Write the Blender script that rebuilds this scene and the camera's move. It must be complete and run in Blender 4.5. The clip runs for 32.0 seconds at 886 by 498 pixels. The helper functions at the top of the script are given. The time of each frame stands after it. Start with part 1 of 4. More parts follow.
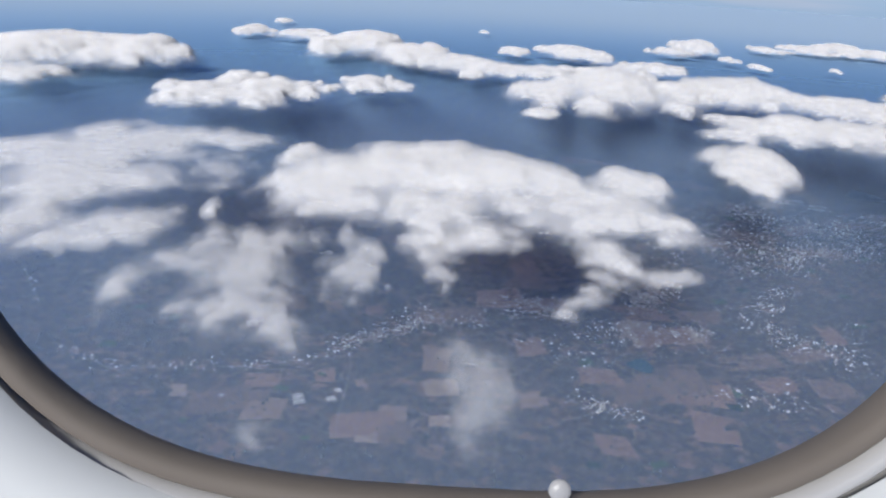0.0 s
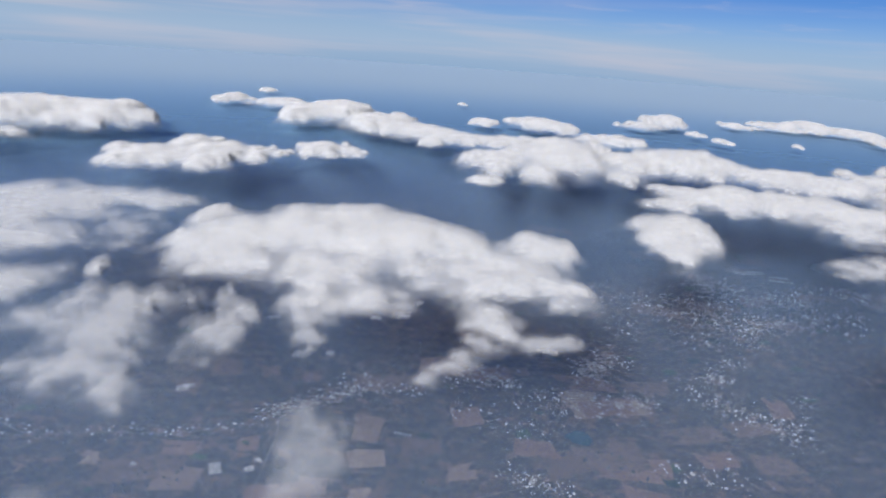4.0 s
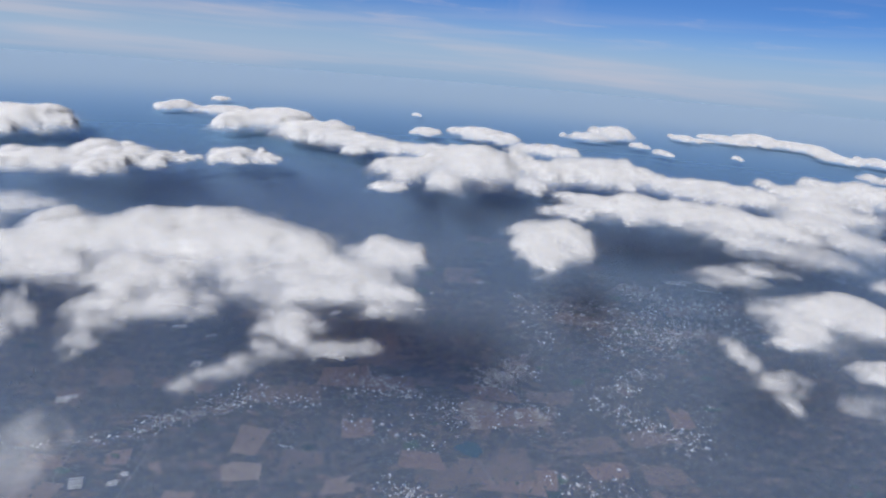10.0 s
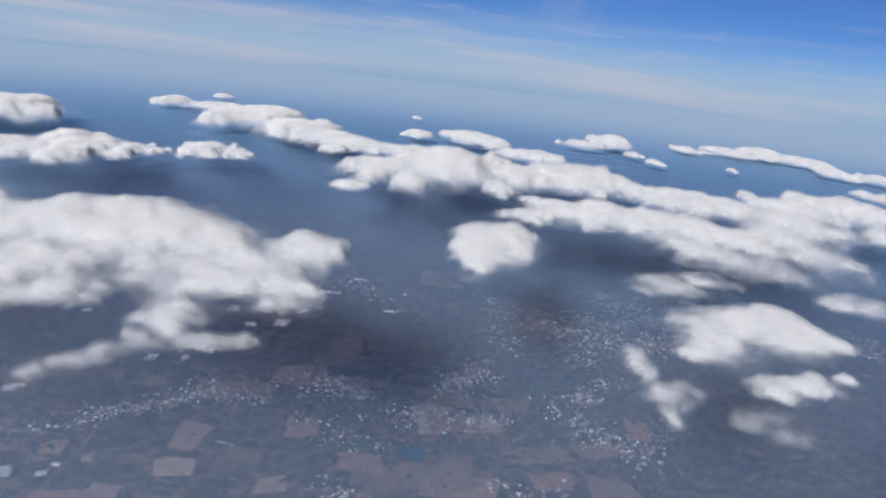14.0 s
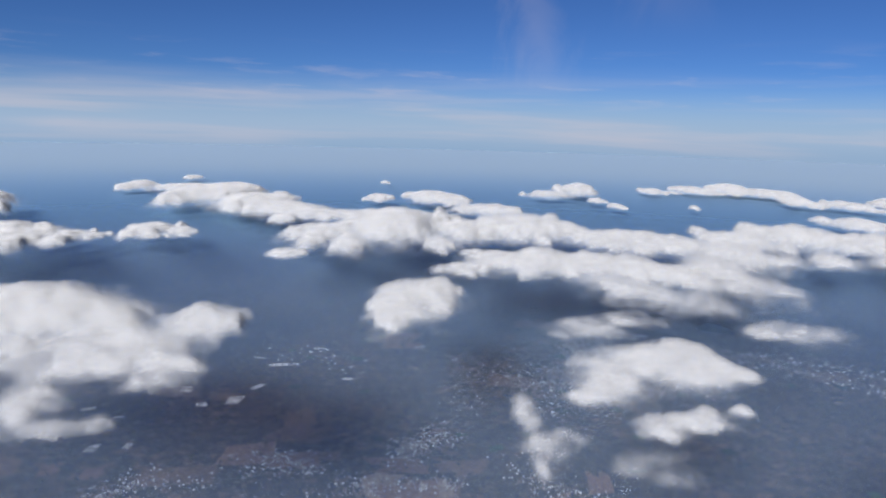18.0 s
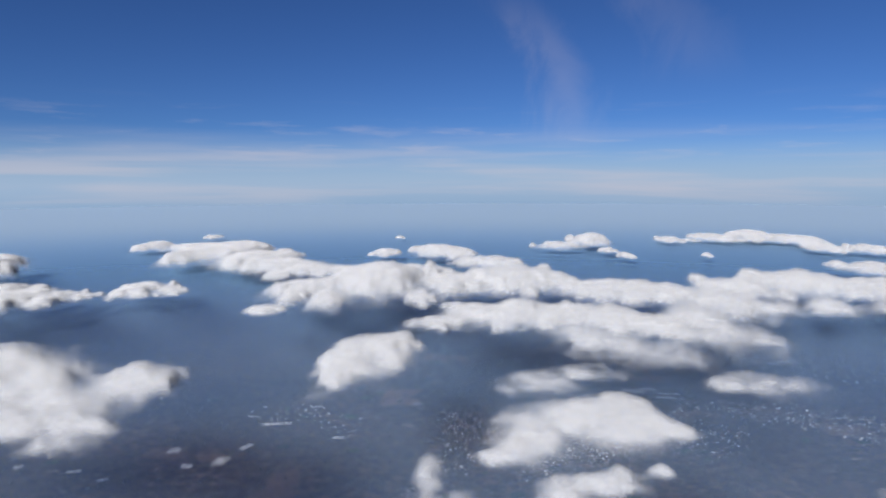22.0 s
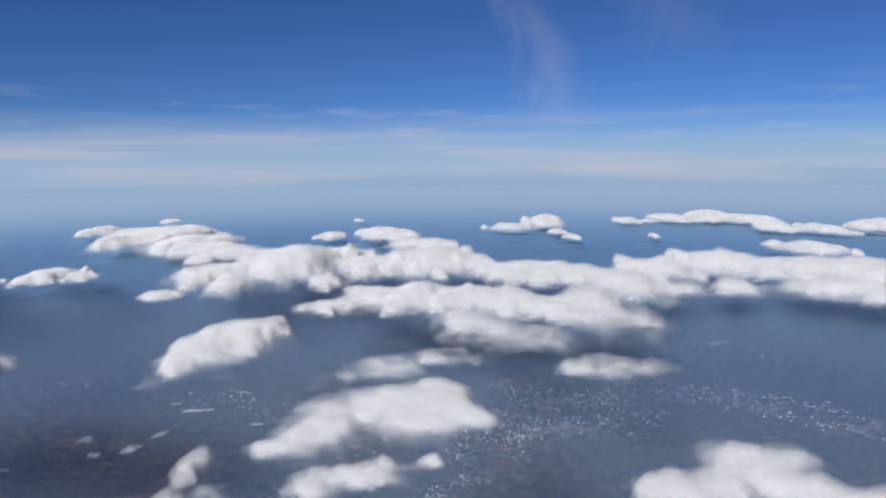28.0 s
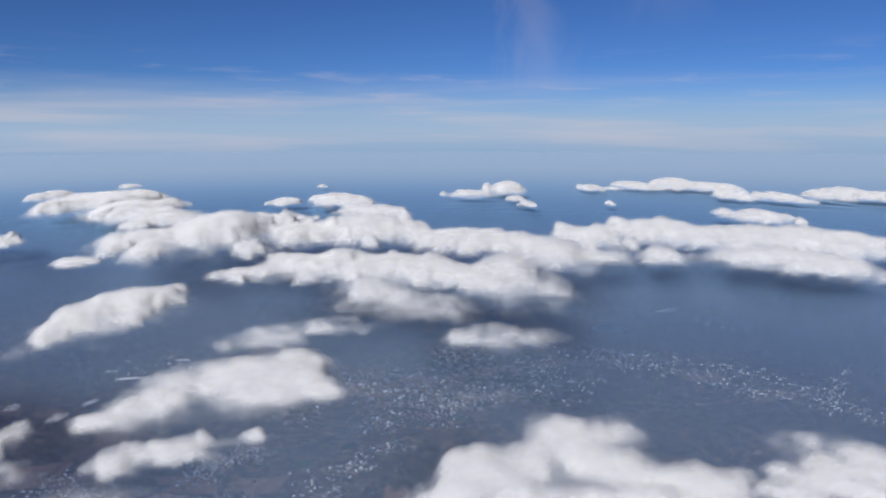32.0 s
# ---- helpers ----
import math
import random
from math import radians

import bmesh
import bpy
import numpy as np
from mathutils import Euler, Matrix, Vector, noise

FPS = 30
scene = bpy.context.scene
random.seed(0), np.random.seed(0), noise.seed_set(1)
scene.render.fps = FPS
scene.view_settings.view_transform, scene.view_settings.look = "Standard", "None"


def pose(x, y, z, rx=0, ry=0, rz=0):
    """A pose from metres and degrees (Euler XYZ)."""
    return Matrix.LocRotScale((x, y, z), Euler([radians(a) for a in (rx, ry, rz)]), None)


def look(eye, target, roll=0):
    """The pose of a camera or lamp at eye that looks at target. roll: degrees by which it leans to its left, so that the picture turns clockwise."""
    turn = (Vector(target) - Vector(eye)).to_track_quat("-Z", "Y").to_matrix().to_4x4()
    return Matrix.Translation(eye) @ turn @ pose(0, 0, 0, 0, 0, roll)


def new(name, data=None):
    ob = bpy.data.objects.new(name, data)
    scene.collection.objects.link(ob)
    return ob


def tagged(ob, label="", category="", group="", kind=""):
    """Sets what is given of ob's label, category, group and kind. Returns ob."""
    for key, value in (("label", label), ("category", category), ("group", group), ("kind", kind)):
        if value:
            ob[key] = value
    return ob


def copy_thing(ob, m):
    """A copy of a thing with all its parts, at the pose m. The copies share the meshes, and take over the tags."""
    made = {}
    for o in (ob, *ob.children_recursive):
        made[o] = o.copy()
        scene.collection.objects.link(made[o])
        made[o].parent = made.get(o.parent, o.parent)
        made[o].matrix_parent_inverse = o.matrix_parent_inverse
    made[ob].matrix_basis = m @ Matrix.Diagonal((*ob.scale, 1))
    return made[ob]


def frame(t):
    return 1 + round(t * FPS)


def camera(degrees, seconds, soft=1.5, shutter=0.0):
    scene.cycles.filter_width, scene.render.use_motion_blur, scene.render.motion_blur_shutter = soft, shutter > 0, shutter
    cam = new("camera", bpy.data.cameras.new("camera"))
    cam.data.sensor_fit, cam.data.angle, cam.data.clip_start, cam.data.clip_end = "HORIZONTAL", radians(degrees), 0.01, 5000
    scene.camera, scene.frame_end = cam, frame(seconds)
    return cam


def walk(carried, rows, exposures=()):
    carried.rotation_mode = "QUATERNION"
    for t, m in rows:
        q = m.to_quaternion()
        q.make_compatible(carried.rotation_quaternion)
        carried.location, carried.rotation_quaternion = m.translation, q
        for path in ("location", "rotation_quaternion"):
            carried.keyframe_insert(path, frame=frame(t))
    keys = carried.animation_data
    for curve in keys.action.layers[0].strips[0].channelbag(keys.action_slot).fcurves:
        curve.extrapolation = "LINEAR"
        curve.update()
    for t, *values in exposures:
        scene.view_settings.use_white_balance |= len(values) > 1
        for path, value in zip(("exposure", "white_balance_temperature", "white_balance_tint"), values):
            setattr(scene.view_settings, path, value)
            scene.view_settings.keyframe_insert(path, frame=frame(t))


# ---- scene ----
cam = camera(67.8, 32.0, soft=2.2)
PATH = [
    (0, (-2.54, -0.43, 183.95), (-0.509, 91.441, 144.503), 3.16),
    (0.5, (1.13, -0.12, 183.83), (2.348, 92.325, 145.712), 3.74),
    (1, (4.80, 0.20, 183.71), (5.491, 93.213, 146.996), 3.61),
    (1.5, (8.48, 0.52, 183.59), (9.184, 94.079, 148.282), 3.82),
    (2, (12.17, 0.85, 183.47), (13.007, 94.927, 149.573), 3.68),
    (2.5, (15.86, 1.18, 183.35), (17.057, 95.675, 150.633), 3.70),
    (3, (19.56, 1.53, 183.23), (21.073, 96.872, 153.111), 4.39),
    (3.5, (23.27, 1.87, 183.11), (25.177, 97.255, 153.128), 4.28),
    (5.5, (38.15, 3.33, 182.64), (42.457, 99.102, 154.191), 4.11),
    (6, (41.88, 3.71, 182.52), (46.609, 99.510, 154.236), 4.25),
    (6.5, (45.62, 4.09, 182.40), (50.668, 99.907, 154.212), 4.30),
    (7, (49.37, 4.49, 182.28), (54.697, 100.289, 154.112), 4.37),
    (7.5, (53.12, 4.89, 182.17), (58.505, 100.699, 154.046), 4.37),
    (8, (56.88, 5.29, 182.05), (62.382, 101.122, 154.014), 4.68),
    (8.5, (60.65, 5.70, 181.93), (66.143, 101.555, 153.972), 4.72),
    (9, (64.42, 6.12, 181.82), (69.892, 102.003, 153.959), 4.85),
    (9.5, (68.19, 6.54, 181.70), (73.666, 102.433, 153.861), 4.90),
    (10, (71.98, 6.97, 181.58), (77.425, 102.899, 153.867), 4.75),
    (10.5, (75.77, 7.41, 181.47), (81.073, 103.399, 153.946), 4.62),
    (11, (79.56, 7.85, 181.35), (84.746, 103.863, 153.882), 4.58),
    (11.5, (83.36, 8.30, 181.24), (88.464, 104.331, 153.819), 4.62),
    (12, (87.17, 8.75, 181.12), (92.183, 104.815, 153.789), 4.71),
    (12.5, (90.98, 9.22, 181.01), (95.794, 105.318, 153.783), 5.21),
    (13, (94.80, 9.68, 180.89), (98.921, 105.826, 153.698), 6.08),
    (13.5, (98.62, 10.16, 180.78), (102.236, 106.326, 153.606), 6.51),
    (15.5, (113.98, 12.12, 180.32), (116.446, 108.830, 155.021), 3.89),
    (16, (117.84, 12.62, 180.21), (120.512, 109.701, 156.371), 2.77),
    (16.5, (121.70, 13.13, 180.10), (124.619, 110.553, 157.717), 2.26),
    (17, (125.57, 13.65, 179.98), (128.736, 111.326, 158.782), 1.88),
    (17.5, (129.44, 14.18, 179.87), (132.953, 112.191, 160.362), 1.48),
    (18, (133.32, 14.71, 179.76), (137.021, 113.001, 161.749), 1.51),
    (18.5, (137.20, 15.24, 179.65), (141.028, 113.800, 163.159), 0.85),
    (19, (141.09, 15.79, 179.54), (144.929, 114.580, 164.537), 0.21),
    (19.5, (144.99, 16.34, 179.42), (148.678, 115.348, 165.900), -0.36),
    (20, (148.89, 16.89, 179.31), (151.684, 116.111, 167.162), -0.46),
    (20.5, (152.80, 17.45, 179.20), (154.547, 116.833, 168.220), -0.32),
    (21, (156.72, 18.02, 179.09), (157.248, 117.496, 168.861), -0.25),
    (21.5, (160.64, 18.60, 178.98), (160.111, 118.087, 168.907), -0.09),
    (22, (164.56, 19.18, 178.87), (163.151, 118.668, 168.884), -0.22),
    (22.5, (168.49, 19.76, 178.76), (166.194, 119.238, 168.770), -0.45),
    (23, (172.43, 20.36, 178.65), (169.543, 119.835, 168.846), -0.41),
    (23.5, (176.38, 20.96, 178.54), (173.124, 120.410, 168.600), -0.58),
    (24, (180.33, 21.56, 178.43), (177.151, 121.006, 168.360), -0.43),
    (24.5, (184.29, 22.18, 178.32), (181.551, 121.601, 167.960), -0.23),
    (25, (188.25, 22.80, 178.21), (185.953, 122.214, 167.690), -0.26),
    (25.5, (192.22, 23.42, 178.10), (190.473, 122.815, 167.251), -0.31),
    (27.5, (208.15, 25.98, 177.67), (208.220, 125.226, 165.377), -0.60),
    (28, (212.15, 26.64, 177.56), (212.741, 125.841, 164.948), -0.59),
    (28.5, (216.15, 27.30, 177.46), (217.723, 126.401, 164.140), -1.16),
    (29, (220.16, 27.97, 177.35), (222.131, 126.916, 162.980), -1.26),
    (29.5, (224.18, 28.65, 177.24), (226.559, 127.511, 162.385), -0.78),
    (30, (228.20, 29.33, 177.13), (230.876, 128.087, 161.638), -0.29),
    (30.5, (232.23, 30.02, 177.03), (235.067, 128.683, 160.987), 0.16),
    (31, (236.27, 30.71, 176.92), (239.291, 129.269, 160.262), 0.36),
    (31.5, (240.31, 31.41, 176.82), (243.319, 129.875, 159.603), 0.24),
    (32, (244.35, 32.12, 176.71), (247.471, 130.508, 159.095), -0.12),
]
walk(cam, [(t, look(eye, target, roll)) for t, eye, target, roll in PATH], [(0, 0.68), (3.5, 0.58), (6, 0.53), (32, 0.53)])

# ---- light: sun behind the aircraft, clear blue sky with haze and cirrus ----
SUN_WAY = Vector((0.75, 1.35, -1.0)).normalized()      # the way the sunlight travels
SUN_UP = math.asin(-SUN_WAY.z)
sun = new("sun", bpy.data.lights.new("sun", "SUN"))
sun.data.energy, sun.data.angle, sun.data.color = 3.3, radians(16.0), (1.0, 0.975, 0.95)
sun.rotation_euler = SUN_WAY.to_track_quat("-Z", "Y").to_euler()

scene.cycles.transparent_max_bounces = 64

world = bpy.data.worlds.new("sky")
scene.world = world
world.use_nodes = True


class Nodes:
    """A short way to write node trees."""

    def __init__(self, tree):
        self.tree = tree
        tree.nodes.clear()

    def add(self, kind, inputs=(), **settings):
        node = self.tree.nodes.new(kind)
        for key, value in settings.items():
            setattr(node, key, value)
        for key, value in dict(inputs).items():
            if isinstance(value, bpy.types.NodeSocket):
                self.tree.links.new(value, node.inputs[key])
            else:
                node.inputs[key].default_value = value
        return node

    def math(self, op, a, b=0.0, clamp=False):
        return self.add("ShaderNodeMath", {0: a, 1: b}, operation=op, use_clamp=clamp).outputs[0]

    def mix(self, k, a, b):
        node = self.add("ShaderNodeMix", data_type="RGBA")
        for key, value in ((0, k), (6, a), (7, b)):
            if isinstance(value, bpy.types.NodeSocket):
                self.tree.links.new(value, node.inputs[key])
            else:
                node.inputs[key].default_value = value
        return node.outputs[2]

    def noise(self, at, scale, detail=4.0, rough=0.55, warp=0.0):
        return self.add("ShaderNodeTexNoise", {"Vector": at, "Scale": scale, "Detail": detail, "Roughness": rough, "Distortion": warp}).outputs["Fac"]

    def step(self, v, lo, hi, a=0.0, b=1.0):
        return self.add("ShaderNodeMapRange", {"Value": v, "From Min": lo, "From Max": hi, "To Min": a, "To Max": b}, interpolation_type="SMOOTHSTEP").outputs[0]

    def spot(self, at, place, turn, scale):
        return self.add("ShaderNodeMapping", {"Vector": at, "Location": place, "Rotation": turn, "Scale": scale}).outputs[0]


n = Nodes(world.node_tree)
way = n.add("ShaderNodeTexCoord").outputs["Generated"]
sky = n.add("ShaderNodeTexSky", sky_type="NISHITA", sun_disc=False, sun_elevation=SUN_UP, sun_rotation=math.atan2(-SUN_WAY.x, -SUN_WAY.y), altitude=3700.0, air_density=1.0, dust_density=0.0, ozone_density=3.0)
part_xyz = n.add("ShaderNodeSeparateXYZ", {0: way})
up = part_xyz.outputs["Z"]
haze = n.step(up, -0.015, 0.085, 1.0, 0.0)
clear_sky = n.add("ShaderNodeVectorMath", {0: sky.outputs[0], 1: (0.42, 0.68, 1.12)}, operation="MULTIPLY").outputs[0]
tone = n.mix(haze, clear_sky, (5.9, 7.9, 10.8, 1.0))
tone = n.mix(n.step(up, 0.004, -0.035), tone, (4.7, 6.9, 10.0, 1.0))
# cirrus: broad pale streaks low in the sky, thin shreds and one faint upright plume higher up
streak = n.noise(n.spot(way, (0.4, 0, 0), (0, 0.035, 0), (1.5, 1.5, 26.0)), 1.5, 4.0, 0.5, 0.2)
band = n.math("MULTIPLY", n.step(up, -0.045, -0.01), n.step(up, 0.1, 0.0))
streak = n.math("MULTIPLY", n.step(streak, 0.42, 0.68), band)
side = n.math("DIVIDE", part_xyz.outputs["X"], n.math("MAXIMUM", part_xyz.outputs["Y"], 0.05))
bent = n.math("ADD", side, n.math("MULTIPLY", n.math("POWER", n.math("MAXIMUM", n.math("SUBTRACT", up, 0.1), 0.0), 2.0), 3.2))
wisp = n.noise(n.spot(way, (3.3, 1.0, 0), (0, 0.25, 0), (9.0, 9.0, 5.0)), 1.6, 5.0, 0.6, 0.6)
away = n.math("ABSOLUTE", n.math("SUBTRACT", n.math("ADD", bent, n.math("MULTIPLY", n.math("SUBTRACT", wisp, 0.5), 0.12)), 0.175))
plume = n.math("MULTIPLY", n.step(away, 0.0, 0.06, 1.0, 0.0), n.math("MULTIPLY", n.step(up, 0.03, 0.1), n.step(up, 0.3, 0.17)))
shred = n.noise(n.spot(way, (1.7, 4.0, 0), (0, 0.06, 0), (4.0, 4.0, 36.0)), 1.6, 5.0, 0.6, 0.3)
shred = n.math("MULTIPLY", n.step(shred, 0.52, 0.70), n.math("MULTIPLY", n.step(up, 0.02, 0.05), n.step(up, 0.13, 0.06)))
plume = n.math("ADD", n.math("MULTIPLY", plume, wisp), n.math("MULTIPLY", shred, 0.9))
# a second, broader and fainter plume beside the first
far_off = n.math("ABSOLUTE", n.math("SUBTRACT", n.math("ADD", bent, n.math("MULTIPLY", n.math("SUBTRACT", wisp, 0.5), 0.2)), 0.37))
second = n.math("MULTIPLY", n.step(far_off, 0.0, 0.09, 0.5, 0.0), n.math("MULTIPLY", n.step(up, 0.12, 0.2), n.step(up, 0.4, 0.25)))
plume = n.math("ADD", plume, n.math("MULTIPLY", second, wisp))
cirrus = n.math("ADD", n.math("MULTIPLY", streak, 0.46), n.math("MULTIPLY", plume, 0.22), True)
tone = n.mix(cirrus, tone, (10.4, 9.5, 10.4, 1.0))
back = n.add("ShaderNodeBackground", {"Color": tone, "Strength": 0.041})
n.add("ShaderNodeOutputWorld", {"Surface": back.outputs[0]})


# ---- materials ----
def material(name):
    m = bpy.data.materials.new(name)
    m.use_nodes = True
    nodes = Nodes(m.node_tree)
    nodes.at = nodes.add("ShaderNodeTexCoord").outputs["Object"]
    return m, nodes


def finish(nodes, shader):
    nodes.add("ShaderNodeOutputMaterial", {"Surface": shader})


def cloud_material():
    m, q = material("cloud_vapour")
    density = q.add("ShaderNodeAttribute", attribute_name="fullness").outputs["Fac"]
    soft = q.add("ShaderNodeAttribute", attribute_name="softness").outputs["Fac"]
    veil = q.add("ShaderNodeAttribute", attribute_name="veil").outputs["Fac"]
    apart = q.add("ShaderNodeCombineXYZ", {0: q.math("MULTIPLY", veil, 23.0), 1: q.math("MULTIPLY", veil, 11.0), 2: q.math("MULTIPLY", veil, 40.0)}).outputs[0]
    apart = q.add("ShaderNodeVectorMath", {0: q.at, 1: apart}, operation="ADD").outputs[0]
    fibres = q.spot(apart, (0, 0, 0), (0, 0, 0.5), (0.8, 1.3, 1.6))
    ragged = q.noise(fibres, 0.085, 8.0, 0.62, 0.8)
    fine = q.noise(fibres, 0.5, 5.0, 0.6, 0.3)
    ragged = q.math("ADD", q.math("MULTIPLY", q.math("SUBTRACT", ragged, 0.5), 1.55), q.math("MULTIPLY", q.math("SUBTRACT", fine, 0.5), 0.35))
    d = q.math("ADD", density, q.math("MULTIPLY", ragged, q.math("MULTIPLY", q.math("ADD", soft, 0.12), 1.5)))
    k = q.add("ShaderNodeMapRange", {"Value": d, "From Min": 0.02, "From Max": q.math("ADD", q.math("MULTIPLY", soft, 1.25), 0.12), "To Min": 0.0, "To Max": veil}, interpolation_type="SMOOTHSTEP").outputs[0]
    white = q.mix(q.step(q.noise(q.at, 0.05, 3.0), 0.35, 0.7), (0.80, 0.805, 0.82, 1), (0.85, 0.853, 0.86, 1))
    # normals bent to sun and sky, imitating light scattered inside the vapour
    facing = q.add("ShaderNodeVectorMath", {0: q.add("ShaderNodeNewGeometry").outputs["Normal"], 1: (-1.2, -2.2, 3.4)}, operation="ADD").outputs[0]
    facing = q.add("ShaderNodeVectorMath", {0: facing}, operation="NORMALIZE").outputs[0]
    lit = q.add("ShaderNodeBsdfDiffuse", {"Color": white, "Normal": facing})
    glow = q.add("ShaderNodeBsdfTranslucent", {"Color": white})
    body = q.add("ShaderNodeMixShader", {0: 0.35, 1: lit.outputs[0], 2: glow.outputs[0]})
    clear = q.add("ShaderNodeBsdfTransparent")
    finish(q, q.add("ShaderNodeMixShader", {0: k, 1: clear.outputs[0], 2: body.outputs[0]}).outputs[0])
    return m


def ground_material():
    m, q = material("farmland")
    bent = q.add("ShaderNodeVectorMath", {0: q.at, 1: q.add("ShaderNodeVectorMath", {0: q.add("ShaderNodeTexNoise", {"Vector": q.at, "Scale": 0.05, "Detail": 3.0}).outputs["Color"], 1: (9.0, 9.0, 0.0)}, operation="MULTIPLY").outputs[0]}, operation="ADD").outputs[0]
    plots = q.spot(bent, (0, 0, 0), (0, 0, 0.35), (0.16, 0.27, 0.001))
    cell = q.add("ShaderNodeTexVoronoi", {"Vector": plots, "Scale": 1.0, "Randomness": 0.85}, distance="CHEBYCHEV")
    pick, shade = q.add("ShaderNodeSeparateColor", {0: cell.outputs["Color"]}).outputs[:2]
    wide = q.noise(q.at, 0.011, 5.0, 0.6, 0.4)
    grain = q.noise(q.at, 0.9, 6.0, 0.7)
    thicket = q.noise(q.at, 0.16, 6.0, 0.72, 0.6)
    tone = q.mix(shade, (0.09, 0.082, 0.062, 1), (0.155, 0.122, 0.092, 1))
    bare = q.step(wide, 0.36, 0.58)
    tone = q.mix(q.math("MULTIPLY", q.step(pick, 0.45, 0.7), q.math("ADD", q.math("MULTIPLY", bare, 0.75), 0.1)), tone, (0.23, 0.15, 0.105, 1))
    tone = q.mix(q.math("MULTIPLY", q.step(pick, 0.84, 0.88), bare), tone, (0.26, 0.17, 0.12, 1))
    tone = q.mix(q.step(thicket, 0.42, 0.58, 0.7, 0.0), tone, (0.03, 0.037, 0.027, 1))
    tone = q.mix(q.step(grain, 0.35, 0.65, 0.55, 0.0), tone, (0.025, 0.029, 0.022, 1))
    tone = q.mix(q.math("MULTIPLY", q.step(grain, 0.6, 0.75), 0.3), tone, (0.28, 0.22, 0.17, 1))
    bump = q.add("ShaderNodeBump", {"Height": grain, "Strength": 0.5, "Distance": 0.4})
    skin = q.add("ShaderNodeBsdfPrincipled", {"Base Color": tone, "Roughness": 0.8, "Normal": bump.outputs[0]})
    finish(q, skin.outputs[0])
    return m


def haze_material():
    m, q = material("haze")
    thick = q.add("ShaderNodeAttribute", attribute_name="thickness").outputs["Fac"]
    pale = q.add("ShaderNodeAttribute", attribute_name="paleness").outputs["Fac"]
    # normals bent off the sun near by, less far off, to weaken cloud shadows
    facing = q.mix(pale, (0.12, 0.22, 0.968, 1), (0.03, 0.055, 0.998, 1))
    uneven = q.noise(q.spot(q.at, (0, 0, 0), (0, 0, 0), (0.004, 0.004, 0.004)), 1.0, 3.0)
    # airlight painted into the sheet colour, palest in the distance
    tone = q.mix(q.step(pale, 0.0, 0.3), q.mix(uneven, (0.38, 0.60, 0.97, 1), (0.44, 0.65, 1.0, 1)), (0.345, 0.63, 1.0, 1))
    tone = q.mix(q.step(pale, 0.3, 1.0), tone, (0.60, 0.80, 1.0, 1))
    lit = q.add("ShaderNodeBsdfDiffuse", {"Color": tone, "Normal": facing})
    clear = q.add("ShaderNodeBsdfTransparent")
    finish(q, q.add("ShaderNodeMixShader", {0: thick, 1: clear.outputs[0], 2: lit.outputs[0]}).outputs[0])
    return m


CLOUD, GROUND, HAZE = cloud_material(), ground_material(), haze_material()


# ---- helpers for meshes ----
def mesh_object(name, verts, faces, mat, smooth=False, attributes=()):
    data = bpy.data.meshes.new(name)
    data.from_pydata(verts, [], faces)
    data.materials.append(mat)
    if smooth:
        data.polygons.foreach_set("use_smooth", [True] * len(data.polygons))
    for key, values in dict(attributes).items():
        data.attributes.new(key, "FLOAT", "POINT").data.foreach_set("value", np.asarray(values, dtype=np.float32))
    data.update()
    return new(name, data)


def hashed(ix, iy, salt):
    """A repeatable random number from 0 to 1 for each whole-numbered cell."""
    h = (ix.astype(np.int64) * 374761393 + iy.astype(np.int64) * 668265263 + salt * 2246822519) & 0xFFFFFFFF
    h = ((h ^ (h >> 13)) * 1274126177) & 0xFFFFFFFF
    return ((h ^ (h >> 16)) & 0xFFFFFF) / float(0xFFFFFF)


def value_noise(x, y, salt):
    ix, iy = np.floor(x), np.floor(y)
    fx, fy = x - ix, y - iy
    fx, fy = fx * fx * (3 - 2 * fx), fy * fy * (3 - 2 * fy)
    a, b = hashed(ix, iy, salt), hashed(ix + 1, iy, salt)
    c, d = hashed(ix, iy + 1, salt), hashed(ix + 1, iy + 1, salt)
    return (a + (b - a) * fx) * (1 - fy) + (c + (d - c) * fx) * fy


def layered(x, y, salt, octaves=4):
    total, weight = 0.0, 0.5
    for k in range(octaves):
        total = total + weight * (value_noise(x, y, salt + k) - 0.5)
        x, y, weight = x * 2.03 + 7.1, y * 2.03 + 3.7, weight * 0.55
    return total


def domes(x, y, salt):
    """Round heads packed side by side, 0 in the creases and 1 on top."""
    ix, iy = np.floor(x), np.floor(y)
    total = np.zeros(np.shape(x))
    for dx in (-1, 0, 1):
        for dy in (-1, 0, 1):
            cx, cy = ix + dx, iy + dy
            px, py = cx + hashed(cx, cy, salt), cy + hashed(cx, cy, salt + 91)
            near = np.maximum(0.0, 1.0 - ((x - px) ** 2 + (y - py) ** 2) / 1.2)
            total += np.exp(5.0 * near ** 0.7) - 1.0
    return np.minimum(1.2, np.log(1.0 + total) / 5.0)


